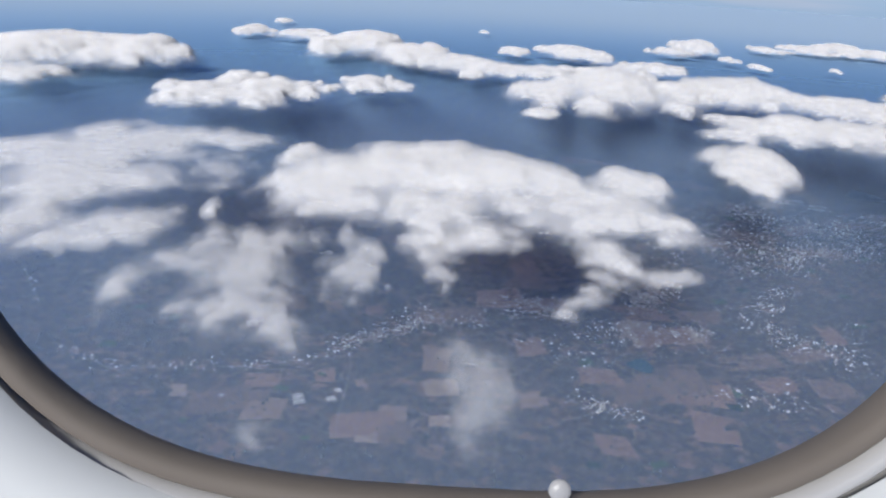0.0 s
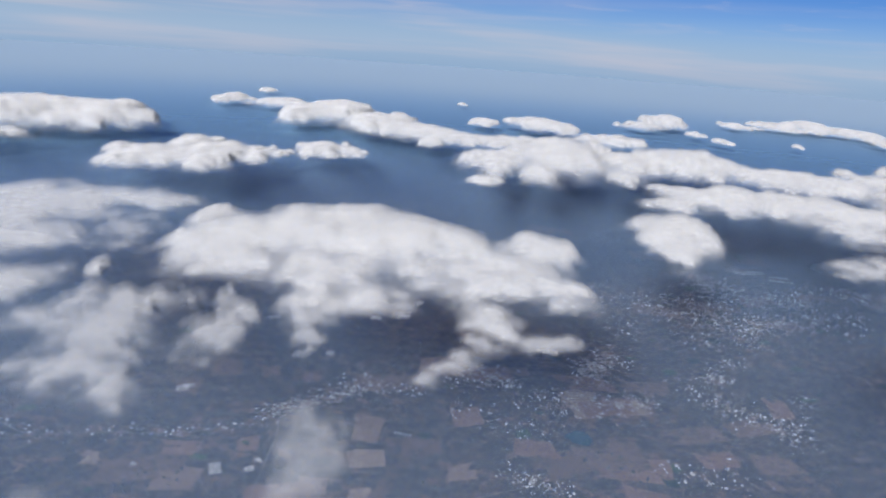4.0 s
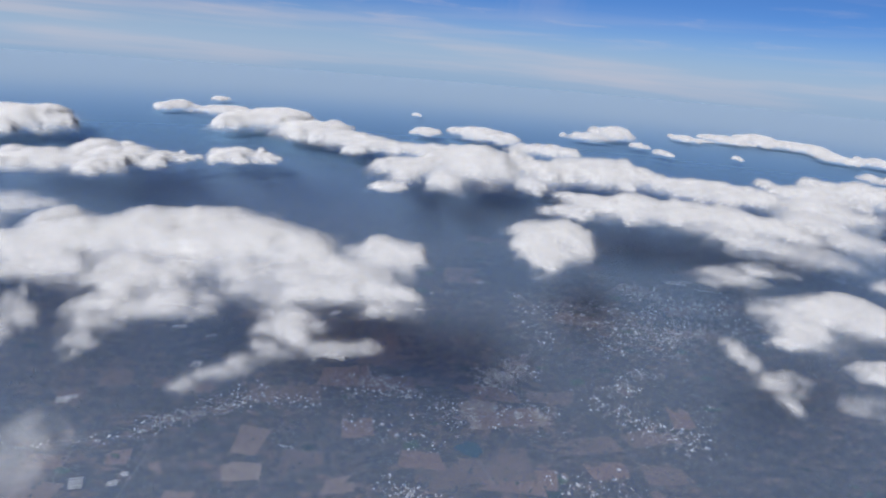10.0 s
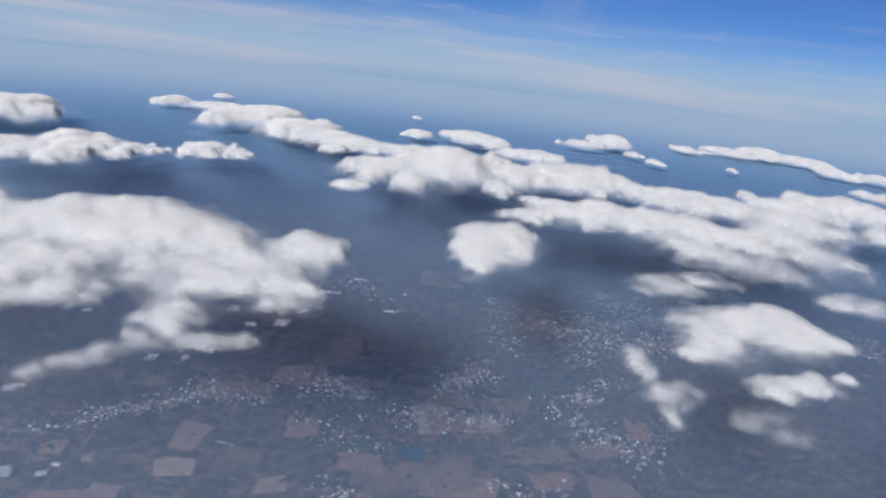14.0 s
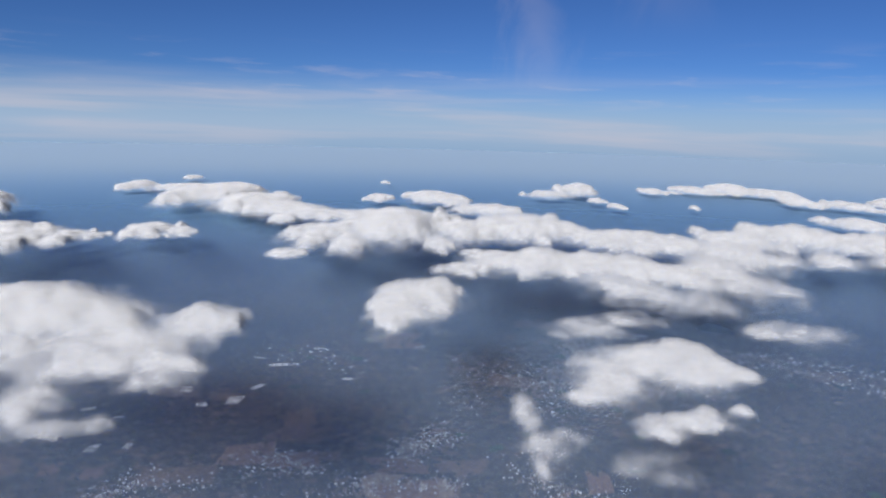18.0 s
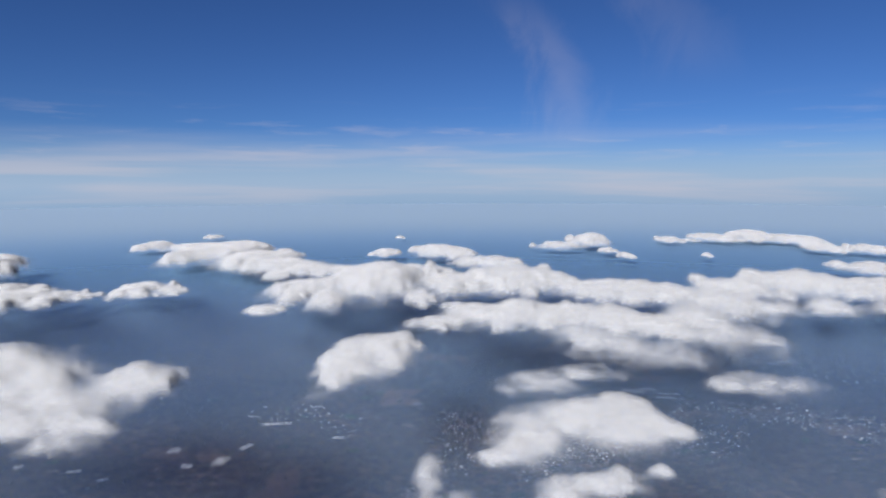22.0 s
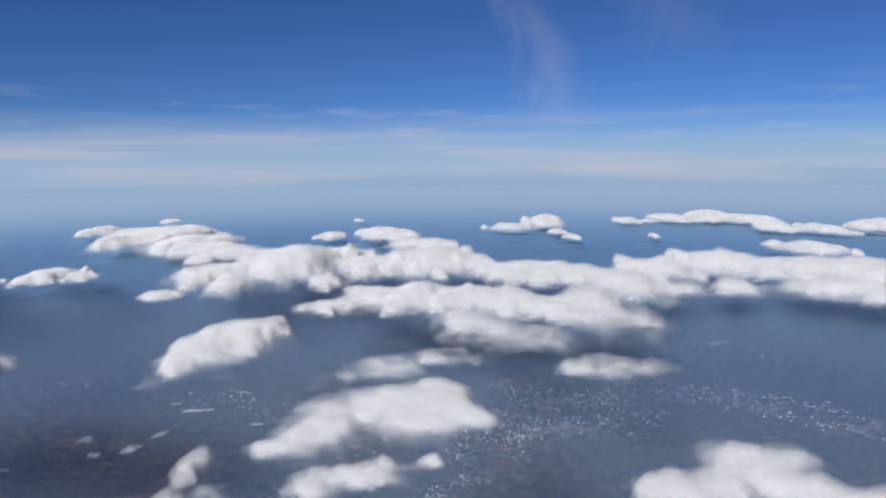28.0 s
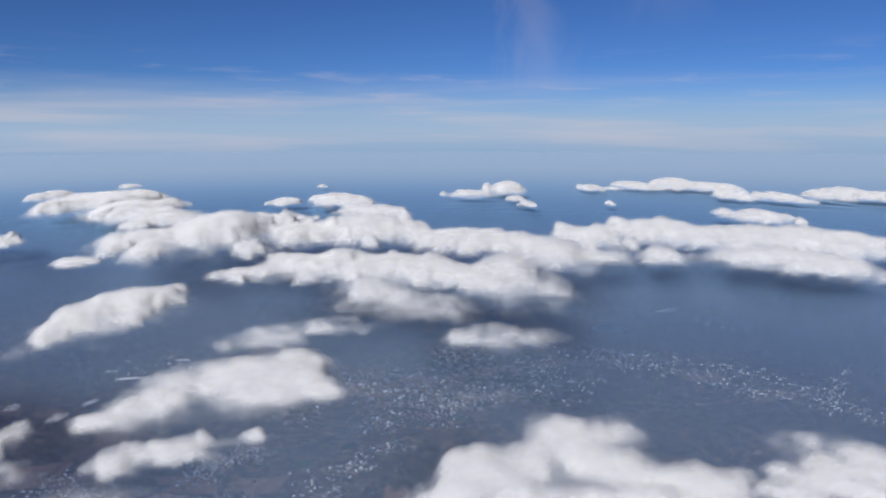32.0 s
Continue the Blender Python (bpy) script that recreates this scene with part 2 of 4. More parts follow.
# ---- ground, one sheet to the horizon ----
def ground_sheet():
    rings, spokes = 40, 96
    radii = [0.0] + [60.0 * (4850.0 / 60.0) ** (i / (rings - 1)) for i in range(rings)]
    verts, faces = [(150.0, 300.0, 0.0)], []
    for r in radii[1:]:
        for s in range(spokes):
            a = 2 * math.pi * s / spokes
            verts.append((150.0 + r * math.cos(a), 300.0 + r * math.sin(a), -r * r / 640000.0))
    for s in range(spokes):
        faces.append((0, 1 + s, 1 + (s + 1) % spokes))
    for i in range(rings - 1):
        for s in range(spokes):
            a, b = 1 + i * spokes + s, 1 + i * spokes + (s + 1) % spokes
            faces.append((a, a + spokes, b + spokes, b))
    return mesh_object("ground", verts, faces, GROUND)


tagged(ground_sheet(), "dark green and brown patchwork farmland under haze", "ground", kind="structure")


# ---- haze: airlight painted on sheets over the fields: thin below aircraft, dense far off ----
def haze_layer():
    rings, spokes, sheets = 50, 80, 6
    verts, faces, thick, pale = [], [], [], []
    for sheet in range(sheets):
        n0 = len(verts)
        for i in range(rings):
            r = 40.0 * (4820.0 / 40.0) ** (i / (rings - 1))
            # sheets lifted under the farther clouds, which hides cloud shadows from the camera
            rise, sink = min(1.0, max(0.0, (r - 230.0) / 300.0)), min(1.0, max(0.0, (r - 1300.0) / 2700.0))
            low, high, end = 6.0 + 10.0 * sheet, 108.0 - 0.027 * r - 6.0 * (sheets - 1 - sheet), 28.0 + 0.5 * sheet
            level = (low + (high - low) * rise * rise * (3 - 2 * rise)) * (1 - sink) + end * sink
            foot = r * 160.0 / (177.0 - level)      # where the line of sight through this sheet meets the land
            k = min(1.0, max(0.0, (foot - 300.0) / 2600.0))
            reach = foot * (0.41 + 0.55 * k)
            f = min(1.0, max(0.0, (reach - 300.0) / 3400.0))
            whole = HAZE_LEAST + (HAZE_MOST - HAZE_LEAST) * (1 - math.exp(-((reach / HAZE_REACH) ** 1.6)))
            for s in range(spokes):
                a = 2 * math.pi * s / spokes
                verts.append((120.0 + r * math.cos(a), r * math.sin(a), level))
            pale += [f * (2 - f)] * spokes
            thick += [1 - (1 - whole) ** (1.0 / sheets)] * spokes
        faces.append(tuple(range(n0, n0 + spokes)))
        for i in range(rings - 1):
            for s in range(spokes):
                a, b = n0 + i * spokes + s, n0 + i * spokes + (s + 1) % spokes
                faces.append((a, a + spokes, b + spokes, b))
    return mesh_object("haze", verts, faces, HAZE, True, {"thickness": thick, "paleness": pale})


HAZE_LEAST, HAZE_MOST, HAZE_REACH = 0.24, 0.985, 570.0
tagged(haze_layer(), "see-through sheets painted as thin blue haze over the fields and far clouds", "haze", kind="structure")


# ---- roads, lakes, fields ----
def plain(name, colour, rough=0.8, spread=0.25, scale=0.6, relief=0.2):
    """A matt material whose tone varies from piece to piece and within each piece."""
    m, q = material(name)
    chance = q.add("ShaderNodeObjectInfo").outputs["Random"]
    island = q.add("ShaderNodeNewGeometry").outputs["Random Per Island"]
    where = q.add("ShaderNodeNewGeometry").outputs["Position"]
    patchy = q.noise(where, scale, 5.0, 0.65)
    k = q.math("ADD", q.math("MULTIPLY", q.math("ADD", chance, island), 0.5 * spread), q.math("MULTIPLY", patchy, spread))
    stain = q.noise(where, scale * 0.3, 4.0, 0.6, 0.4)
    k = q.math("ADD", k, q.math("MULTIPLY", q.math("SUBTRACT", stain, 0.5), 1.2), True)
    dark = tuple(c * (1 - spread) for c in colour)
    light = tuple(min(0.9, c * (1 + spread)) for c in colour)
    tone = q.mix(k, (*dark, 1), (*light, 1))
    bump = q.add("ShaderNodeBump", {"Height": patchy, "Strength": 0.4, "Distance": relief})
    finish(q, q.add("ShaderNodeBsdfPrincipled", {"Base Color": tone, "Roughness": rough, "Normal": bump.outputs[0]}).outputs[0])
    return m


SOIL = {"brown": plain("brown_soil", (0.185, 0.135, 0.10), 0.9, 0.35, 0.25), "red": plain("red_soil", (0.24, 0.16, 0.115), 0.9, 0.35, 0.25),
        "tan": plain("dry_soil", (0.28, 0.205, 0.15), 0.9, 0.25, 0.3), "pale": plain("pale_soil", (0.35, 0.27, 0.20), 0.9, 0.25, 0.3),
        "green": plain("crop_green", (0.06, 0.10, 0.045), 0.9, 0.4, 0.3), "dark": plain("plantation_green", (0.03, 0.055, 0.03), 0.9, 0.4, 0.5)}
ASPHALT = plain("pale_road_dust", (0.30, 0.27, 0.23), 0.9, 0.2, 0.8)
WATER = plain("lake_water", (0.04, 0.10, 0.12), 0.12, 0.2, 0.05)
WALL = plain("white_plaster", (0.55, 0.51, 0.45), 0.7, 0.55, 1.0)
ROOFS = [plain("white_roof_sheet", (0.8, 0.75, 0.67), 0.5, 0.45, 1.0), plain("red_roof_tile", (0.30, 0.18, 0.13), 0.8, 0.4, 1.0),
         plain("grey_roof_sheet", (0.30, 0.30, 0.31), 0.6, 0.3, 1.0), plain("blue_roof_sheet", (0.22, 0.30, 0.40), 0.5, 0.2, 1.0)]
LEAVES = plain("tree_leaves", (0.055, 0.068, 0.048), 0.9, 0.5, 0.8)
land = bpy.data.objects["ground"]


def road(points, half):
    """A strip along a bending line, a little above the fields."""
    fine = []
    for (ax, ay), (bx, by) in zip(points, points[1:]):
        steps = max(2, int(math.hypot(bx - ax, by - ay) / 6))
        fine += [(ax + (bx - ax) * k / steps, ay + (by - ay) * k / steps) for k in range(steps)]
    fine.append(points[-1])
    fine = [(x + 0.6 * noise.noise((x / 15, y / 15, 0)), y + 0.6 * noise.noise((x / 15, y / 15, 5))) for x, y in fine]
    verts, faces = [], []
    for i, (x, y) in enumerate(fine):
        (ax, ay), (bx, by) = fine[max(0, i - 1)], fine[min(len(fine) - 1, i + 1)]
        d = math.hypot(bx - ax, by - ay) or 1.0
        ox, oy = -(by - ay) / d * half * 0.6, (bx - ax) / d * half * 0.6
        z = 0.16 - ((x - 150) ** 2 + (y - 300) ** 2) / 640000.0
        verts += [(x + ox, y + oy, z), (x - ox, y - oy, z)]
    faces = [(2 * i, 2 * i + 1, 2 * i + 3, 2 * i + 2) for i in range(len(fine) - 1)]
    return tagged(mesh_object("road", verts, faces, ASPHALT), "pale dusty country road between fields", "road", kind="structure")


road([(-39.3, 282.8), (-38.6, 260.9), (-39.0, 237.4), (-38.5, 224.1)], 0.3)
road([(112.5, 279.1), (116.0, 267.4), (119.2, 256.3)], 0.35)
road([(-187.5, 285.1), (-150.1, 264.8), (-117.3, 270.2), (-85.1, 271.7), (-52.9, 284.3), (-36.0, 299.3), (-0.7, 320.9), (34.6, 327.9), (78.6, 339.9)], 0.4)
road([(-254.6, 373.2), (-234.6, 346.0), (-217.1, 323.2)], 0.4)
road([(174.7, 523.2), (173.0, 451.8), (157.9, 404.5), (139.1, 372.6), (114.0, 338.8), (99.4, 300.6)], 0.4)
road([(186.9, 457.8), (286.6, 496.6), (401.6, 527.1), (463.5, 465.7), (528.0, 402.9)], 0.6)
road([(193.7, 393.8), (261.1, 438.0), (358.8, 481.8)], 0.6)
road([(50.4, 233.4), (63.0, 241.3), (72.6, 244.7)], 0.25)
road([(504.0, 423.0), (536.9, 459.8), (566.5, 498.0)], 0.5)
road([(-73.6, 288.0), (-69.1, 249.8), (-57.7, 232.2), (-39.4, 224.0)], 0.25)


def lake(x, y, a, b):
    verts = []
    for i in range(48):
        t = 2 * math.pi * i / 48
        k = 1 + 0.45 * noise.noise((math.cos(t) * 1.4 + x, math.sin(t) * 1.4, y))
        verts.append((x + a * k * math.cos(t), y + b * k * math.sin(t), 0.2 - ((x - 150) ** 2 + (y - 300) ** 2) / 640000.0))
    return tagged(mesh_object("lake", verts, [tuple(range(48))], WATER), "small dark teal reservoir among brown fields", "lake", kind="structure")


lake(109.7, 287.6, 6.0, 6.2)
lake(415.0, 602.6, 16.4, 18.4)


def field(x, y, a, b, turn, tone):
    """One field with ragged corners, as a part of the land."""
    r = random.Random(int(x * 31 + y * 17))
    m = pose(x, y, 0, 0, 0, turn)
    verts = []
    corners = [Vector((a * sx * r.uniform(0.65, 1.15), b * sy * r.uniform(0.65, 1.15), 0)) for sx, sy in ((-1, -1), (1, -1), (1, 1), (-1, 1))]
    if r.random() < 0.5:        # a bite out of one side
        k = r.randrange(4)
        side = corners[k].lerp(corners[(k + 1) % 4], r.uniform(0.35, 0.65))
        corners[k + 1:k + 1] = [side, side * r.uniform(0.35, 0.6), side * r.uniform(0.4, 0.6) + (corners[k] - side) * -0.3]
    for k, c in enumerate(corners):
        nxt = corners[(k + 1) % len(corners)]
        for f in (0.0, 0.22, 0.47, 0.74):
            verts.append(m @ (c.lerp(nxt, f) + Vector((a, b, 0)) * 0.05 * r.uniform(-1, 1)))
    lift = 0.05 + 0.06 * r.random()
    verts = [(v.x, v.y, lift - ((v.x - 150) ** 2 + (v.y - 300) ** 2) / 640000.0) for v in verts]
    ob = mesh_object("field", verts, [tuple(range(len(verts)))], SOIL[tone])
    ob.parent = land
    return ob


r = random.Random(5)
for _ in range(236):
    fx, fy = r.uniform(-260, 560), 170 + 520 * r.random() ** 1.3
    size = r.uniform(1.0, 3.4) * (1 + fy / 700)
    patch = noise.noise((fx / 90, fy / 90, 2.0))
    tone = r.choice(("green", "dark", "dark", "green", "brown")) if patch < -0.05 else r.choice(("brown", "red", "green", "dark", "brown", "tan", "green"))
    field(fx, fy, size, size * r.uniform(0.4, 1.0), r.choice((12, 12, 35, -20)) + r.uniform(-8, 8), tone)
field(205.3, 467.0, 19.6, 10.5, -14, "brown")
field(248.7, 482.3, 24.4, 11.2, -2, "brown")
field(299.7, 500.8, 25.4, 10.9, 10, "red")
field(354.4, 517.2, 24.1, 10.5, -3, "brown")
field(404.5, 521.7, 22.1, 11.0, 9, "brown")
field(447.3, 484.8, 20.6, 11.1, -4, "brown")
field(481.7, 446.8, 19.1, 9.9, 8, "brown")
field(286.7, 454.1, 23.0, 8.9, -5, "brown")
field(-96.3, 242.5, 14.8, 9.6, 13, "brown")
field(-71.9, 240.4, 9.9, 9.3, -0, "tan")
field(-28.5, 233.0, 18.4, 10.3, 12, "red")
field(-14.2, 239.0, 7.0, 6.5, -1, "tan")
field(-25.6, 224.2, 5.2, 5.2, 11, "pale")
field(-13.4, 227.5, 7.2, 8.4, -2, "brown")
field(49.4, 254.6, 7.0, 6.3, 10, "tan")
field(2.8, 286.1, 7.5, 13.1, -3, "tan")
field(6.3, 261.8, 7.0, 6.5, 9, "pale")
field(80.4, 223.4, 8.4, 7.6, -5, "red")
field(121.2, 274.9, 17.5, 11.9, 8, "brown")
field(127.1, 263.5, 17.0, 12.3, -5, "red")
field(172.9, 274.7, 10.1, 7.3, 7, "red")
field(128.2, 237.5, 11.0, 13.3, -6, "red")
field(5.4, 235.9, 6.0, 4.8, 6, "pale")
field(1.3, 215.9, 7.0, 5.2, -8, "brown")
field(50.1, 361.7, 5.7, 12.5, 7, "pale")
field(119.9, 322.6, 7.3, 16.0, -7, "pale")
field(-50.1, 267.5, 4.9, 7.3, 4, "red")
field(-31.8, 262.3, 2.7, 3.3, 16, "tan")
field(-78.5, 261.7, 7.9, 6.7, 3, "red")
field(52.5, 302.7, 9.2, 10.7, 16, "red")
field(84.9, 277.1, 11.6, 7.3, 2, "red")
field(141.8, 318.9, 9.9, 8.1, 15, "pale")
field(-77.9, 249.2, 6.1, 4.4, 1, "brown")
field(-114.4, 251.0, 4.0, 5.5, 13, "pale")
field(-81.2, 340.4, 8.8, 11.3, 3, "brown")
field(-55.5, 337.0, 5.9, 6.7, 15, "red")
field(-95.7, 316.7, 8.2, 8.8, 2, "brown")
field(4.1, 260.1, 7.3, 7.6, 12, "pale")
field(123.7, 555.9, 19.6, 22.3, -2, "red")
field(115.0, 316.2, 7.4, 12.1, 8, "pale")
field(143.7, 317.0, 11.5, 9.9, -5, "brown")
field(63.4, 400.4, 10.5, 13.7, 8, "brown")
field(52.2, 352.3, 3.1, 6.8, -6, "pale")
field(7.1, 433.3, 11.2, 8.0, 7, "brown")
field(230.8, 327.8, 6.7, 13.6, -7, "red")
field(-33.8, 334.0, 5.8, 7.8, 5, "red")
field(161.0, 680.5, 28.8, 13.3, -13, "red")
field(243.4, 609.0, 20.5, 14.3, -0, "red")
field(342.3, 613.7, 15.5, 11.0, -13, "red")
field(-26.5, 443.4, 18.9, 10.6, -1, "brown")
field(65.2, 379.2, 19.2, 11.8, -14, "brown")
field(123.9, 343.9, 17.2, 9.5, -2, "red")
field(40.0, 358.1, 14.8, 14.0, 10, "red")
field(158.3, 342.7, 14.3, 8.0, -3, "brown")
field(93.2, 262.2, 15.2, 8.3, 18, "brown")
field(136.3, 265.7, 13.2, 7.7, 5, "red")
field(116.5, 321.2, 7.4, 14.4, 19, "pale")
field(30.8, 272.9, 10.0, 8.2, 5, "brown")
field(204.1, 307.3, 18.8, 8.0, 17, "brown")
field(74.5, 351.7, 19.6, 6.9, 6, "brown")
field(131.4, 317.8, 18.5, 9.3, 17, "red")
field(203.1, 273.6, 12.0, 8.1, -1, "brown")
field(170.4, 296.5, 18.9, 8.7, 11, "brown")
field(12.1, 331.1, 19.6, 9.5, -1, "brown")
field(66.7, 350.0, 13.9, 9.0, 11, "red")


# ---- buildings ----
def house_mesh(w, d, h, roof_mat, name):
    """Walls and a pitched roof with eaves: (wall mesh, roof mesh)."""
    e, ridge = 0.06 * w, h + 0.32 * d
    wv = [(-w, -d, 0), (w, -d, 0), (w, d, 0), (-w, d, 0), (-w, -d, h), (w, -d, h), (w, d, h), (-w, d, h), (-w, 0, ridge), (w, 0, ridge)]
    wf = [(0, 1, 5, 4), (2, 3, 7, 6), (1, 2, 6, 9, 5), (3, 0, 4, 8, 7)]
    t = 0.05
    rv = [(-w - e, -d - e, h - 0.3 * e), (w + e, -d - e, h - 0.3 * e), (w + e, 0, ridge + t), (-w - e, 0, ridge + t), (w + e, d + e, h - 0.3 * e), (-w - e, d + e, h - 0.3 * e)]
    rv += [(x, y, z + t) for x, y, z in rv]
    rf = [(0, 3, 2, 1), (3, 5, 4, 2), (6, 7, 8, 9), (9, 8, 10, 11), (0, 1, 7, 6), (5, 11, 10, 4), (1, 2, 8, 7), (2, 4, 10, 8), (0, 6, 9, 3), (3, 9, 11, 5)]
    return (wv, wf), (rv, rf)


KINDS = []
for w, d, h, k in ((0.45, 0.32, 0.26, 0), (0.55, 0.36, 0.28, 1), (0.40, 0.34, 0.30, 2), (0.75, 0.40, 0.32, 0), (0.5, 0.4, 0.42, 0), (0.5, 0.34, 0.26, 3), (0.36, 0.3, 0.24, 1)):
    (wv, wf), (rv, rf) = house_mesh(w, d, h, k, "house")
    KINDS.append((wv, wf, rv, rf, k))
LABELS = ("small white-walled house under a white metal roof", "small white-walled house under a red tiled roof", "small white-walled house under a grey metal roof", "small white-walled house under a blue metal roof")
proto = []
single_houses = 0


def house(x, y, kind, turn, size):
    """One house of its own: walls with the roof as a part."""
    global single_houses
    single_houses += 1
    m = pose(x, y, -((x - 150) ** 2 + (y - 300) ** 2) / 640000.0, 0, 0, turn)
    if not proto:
        for wv, wf, rv, rf, k in KINDS:
            ob = mesh_object("house", wv, wf, WALL)
            top = mesh_object("roof", rv, rf, ROOFS[k])
            top.parent = ob
            proto.append(tagged(ob, LABELS[k], "house", "houses of the villages"))
            ob["spare"] = True
    ob = proto[kind]
    if "spare" in ob:
        del ob["spare"]
        ob.matrix_basis = m @ Matrix.Diagonal((size, size, size, 1))
        return
    ob.scale, keep = (size, size, size), ob.scale.copy()
    copy_thing(ob, m)
    ob.scale = keep


def town(label, line, half, count):
    """Houses strewn along a line, close to it for the most part; past the nearest ones they are one mesh."""
    r = random.Random(int(line[0][0] * 7 + line[0][1] * 3 + count))
    lengths = [math.hypot(b[0] - a[0], b[1] - a[1]) for a, b in zip(line, line[1:])]
    verts, faces, mats = [], [], []
    for i in range(int(1.7 * count)):
        k = r.random() * sum(lengths)
        for (a, b), d in zip(zip(line, line[1:]), lengths):
            if k <= d:
                break
            k -= d
        f = k / d
        off = half * r.gauss(0, 0.7)
        ux, uy = (b[0] - a[0]) / d, (b[1] - a[1]) / d
        x, y = a[0] + (b[0] - a[0]) * f - uy * off + r.gauss(0, 0.15 * half), a[1] + (b[1] - a[1]) * f + ux * off + r.gauss(0, 0.15 * half)
        turn = math.degrees(math.atan2(uy, ux)) + r.choice((0, 0, 90)) + r.gauss(0, 8)
        size = r.choice((0.3, 0.34, 0.38, 0.42, 0.46, 0.52, 0.6, 0.7, 1.1)) * (1.05 if y < 380 else 1.05 + (y - 380) / 260)
        kind = r.choice((0, 0, 3, 4, 4, 1, 1, 2, 5, 6, 2, 0, 1, 4))
        if y < 372 and single_houses < 290 and i % 6 == 0:
            house(x, y, kind, turn, size)
            continue
        wv, wf, rv, rf, roof = KINDS[kind]
        m = pose(x, y, -((x - 150) ** 2 + (y - 300) ** 2) / 640000.0, 0, 0, turn) @ Matrix.Scale(size, 4)
        for vv, ff, slot in ((wv, wf, 0), (rv, rf, 1 + roof)):
            n0 = len(verts)
            verts.extend(tuple(m @ Vector(v)) for v in vv)
            faces.extend(tuple(n0 + q for q in fc) for fc in ff)
            mats.extend([slot] * len(ff))
    ob = mesh_object("town_houses", verts, faces, WALL)
    for mat in ROOFS:
        ob.data.materials.append(mat)
    ob.data.polygons.foreach_set("material_index", mats)
    return tagged(ob, label, "houses", kind="stuff")


town("village of white and red roofs strung along a road", [(-185.1, 283.2), (-150.5, 265.7), (-117.7, 271.1), (-85.3, 272.6), (-53.0, 285.4)], 4, 150)
town("village of white and red roofs along a road", [(-53.0, 285.4), (-36.2, 300.5), (-22.0, 310.5), (-0.7, 322.2)], 6, 150)
town("scattered village of pale roofs on brown soil", [(-15.8, 338.7), (2.4, 327.0), (31.2, 325.0)], 8, 130)
town("village of pale roofs beside a bare strip", [(34.9, 357.9), (55.5, 341.9), (79.1, 342.7)], 9, 160)
town("cluster of white roofs on dark fields", [(118.4, 358.5), (137.7, 353.0)], 10, 120)
town("village with long white sheds on brown soil", [(65.6, 259.2), (79.1, 250.6), (96.8, 243.5)], 6, 90)
town("scattered farm roofs on green and brown fields", [(79.7, 327.4), (107.1, 320.3), (160.2, 329.9)], 12, 150)
town("scattered farm roofs beside a lake", [(44.6, 315.0), (59.6, 298.7), (82.6, 294.0), (94.8, 282.8)], 11, 90)
town("scattered pale roofs under haze", [(190.0, 357.9), (197.2, 328.0), (211.3, 311.0), (235.0, 288.3)], 13, 170)
town("scattered roofs among dark fields", [(147.0, 271.9), (156.7, 258.9), (189.1, 263.3)], 8, 70)
town("roadside houses along a pale lane", [(-251.4, 367.7), (-234.6, 346.0), (-219.4, 326.3)], 2.5, 30)
town("hazy suburb of pale roofs", [(226.5, 465.8), (262.8, 459.1), (298.3, 452.5), (354.9, 475.6)], 22, 330)
town("hazy suburb of pale roofs", [(258.3, 532.7), (296.8, 510.8), (340.4, 503.7)], 25, 200)
town("cluster of pale roofs under haze", [(261.5, 443.1), (250.4, 408.4)], 9, 80)
town("scattered pale roofs under haze", [(207.0, 417.5), (227.8, 410.5)], 10, 60)
town("pale city roofs seen through haze", [(185.7, 467.8), (232.4, 481.8), (287.1, 502.5), (337.1, 519.1), (398.7, 532.6)], 17, 320)
town("pale city roofs seen through haze", [(226.1, 437.6), (278.7, 449.6), (326.8, 462.5), (373.0, 487.6)], 11, 260)
town("pale city roofs along the foot of dark land", [(381.0, 517.5), (435.3, 496.9), (467.4, 457.3), (505.5, 434.6), (529.7, 405.3)], 11, 460)
town("scattered roofs under a cloud", [(199.1, 358.3), (216.9, 360.6)], 7, 70)
town("village of white roofs on brown soil", [(126.5, 366.9), (149.1, 367.4), (158.1, 381.9)], 7, 90)
town("row of roofs along a road", [(515.9, 434.2), (540.9, 464.9), (561.9, 492.2)], 4, 40)
town("village of white roofs on brown soil", [(42.1, 336.4), (69.3, 352.9), (82.3, 337.8)], 8, 150)
town("village of white roofs on brown soil", [(122.8, 358.1), (142.7, 380.1), (152.3, 400.1)], 9, 150)
town("scattered pale roofs on brown soil", [(96.4, 332.3), (115.1, 313.6), (135.2, 324.9), (158.9, 327.3)], 8, 110)
town("scattered pale roofs under haze", [(165.5, 522.6), (169.8, 462.2), (162.2, 413.3), (168.8, 405.0)], 11, 130)
town("scattered pale roofs under haze", [(200.6, 448.1), (228.1, 465.4), (253.6, 450.9)], 14, 90)
town("scattered pale roofs on dark land", [(195.2, 347.7), (202.5, 308.2), (225.4, 308.8), (228.1, 299.0)], 10, 110)
town("far sheds and roofs among dark fields", [(20.8, 494.0), (51.1, 521.9), (89.9, 492.1), (83.7, 466.2)], 14, 70)
town("far sheds and roofs among dark fields", [(-120.4, 590.2), (6.2, 509.7), (62.3, 539.4)], 16, 60)
town("far pale roofs under haze", [(489.1, 665.8), (499.6, 616.2), (551.1, 596.4)], 22, 40)
town("village of white roofs along a road", [(-53.2, 292.0), (-33.7, 304.4), (-10.2, 326.1)], 6, 140)

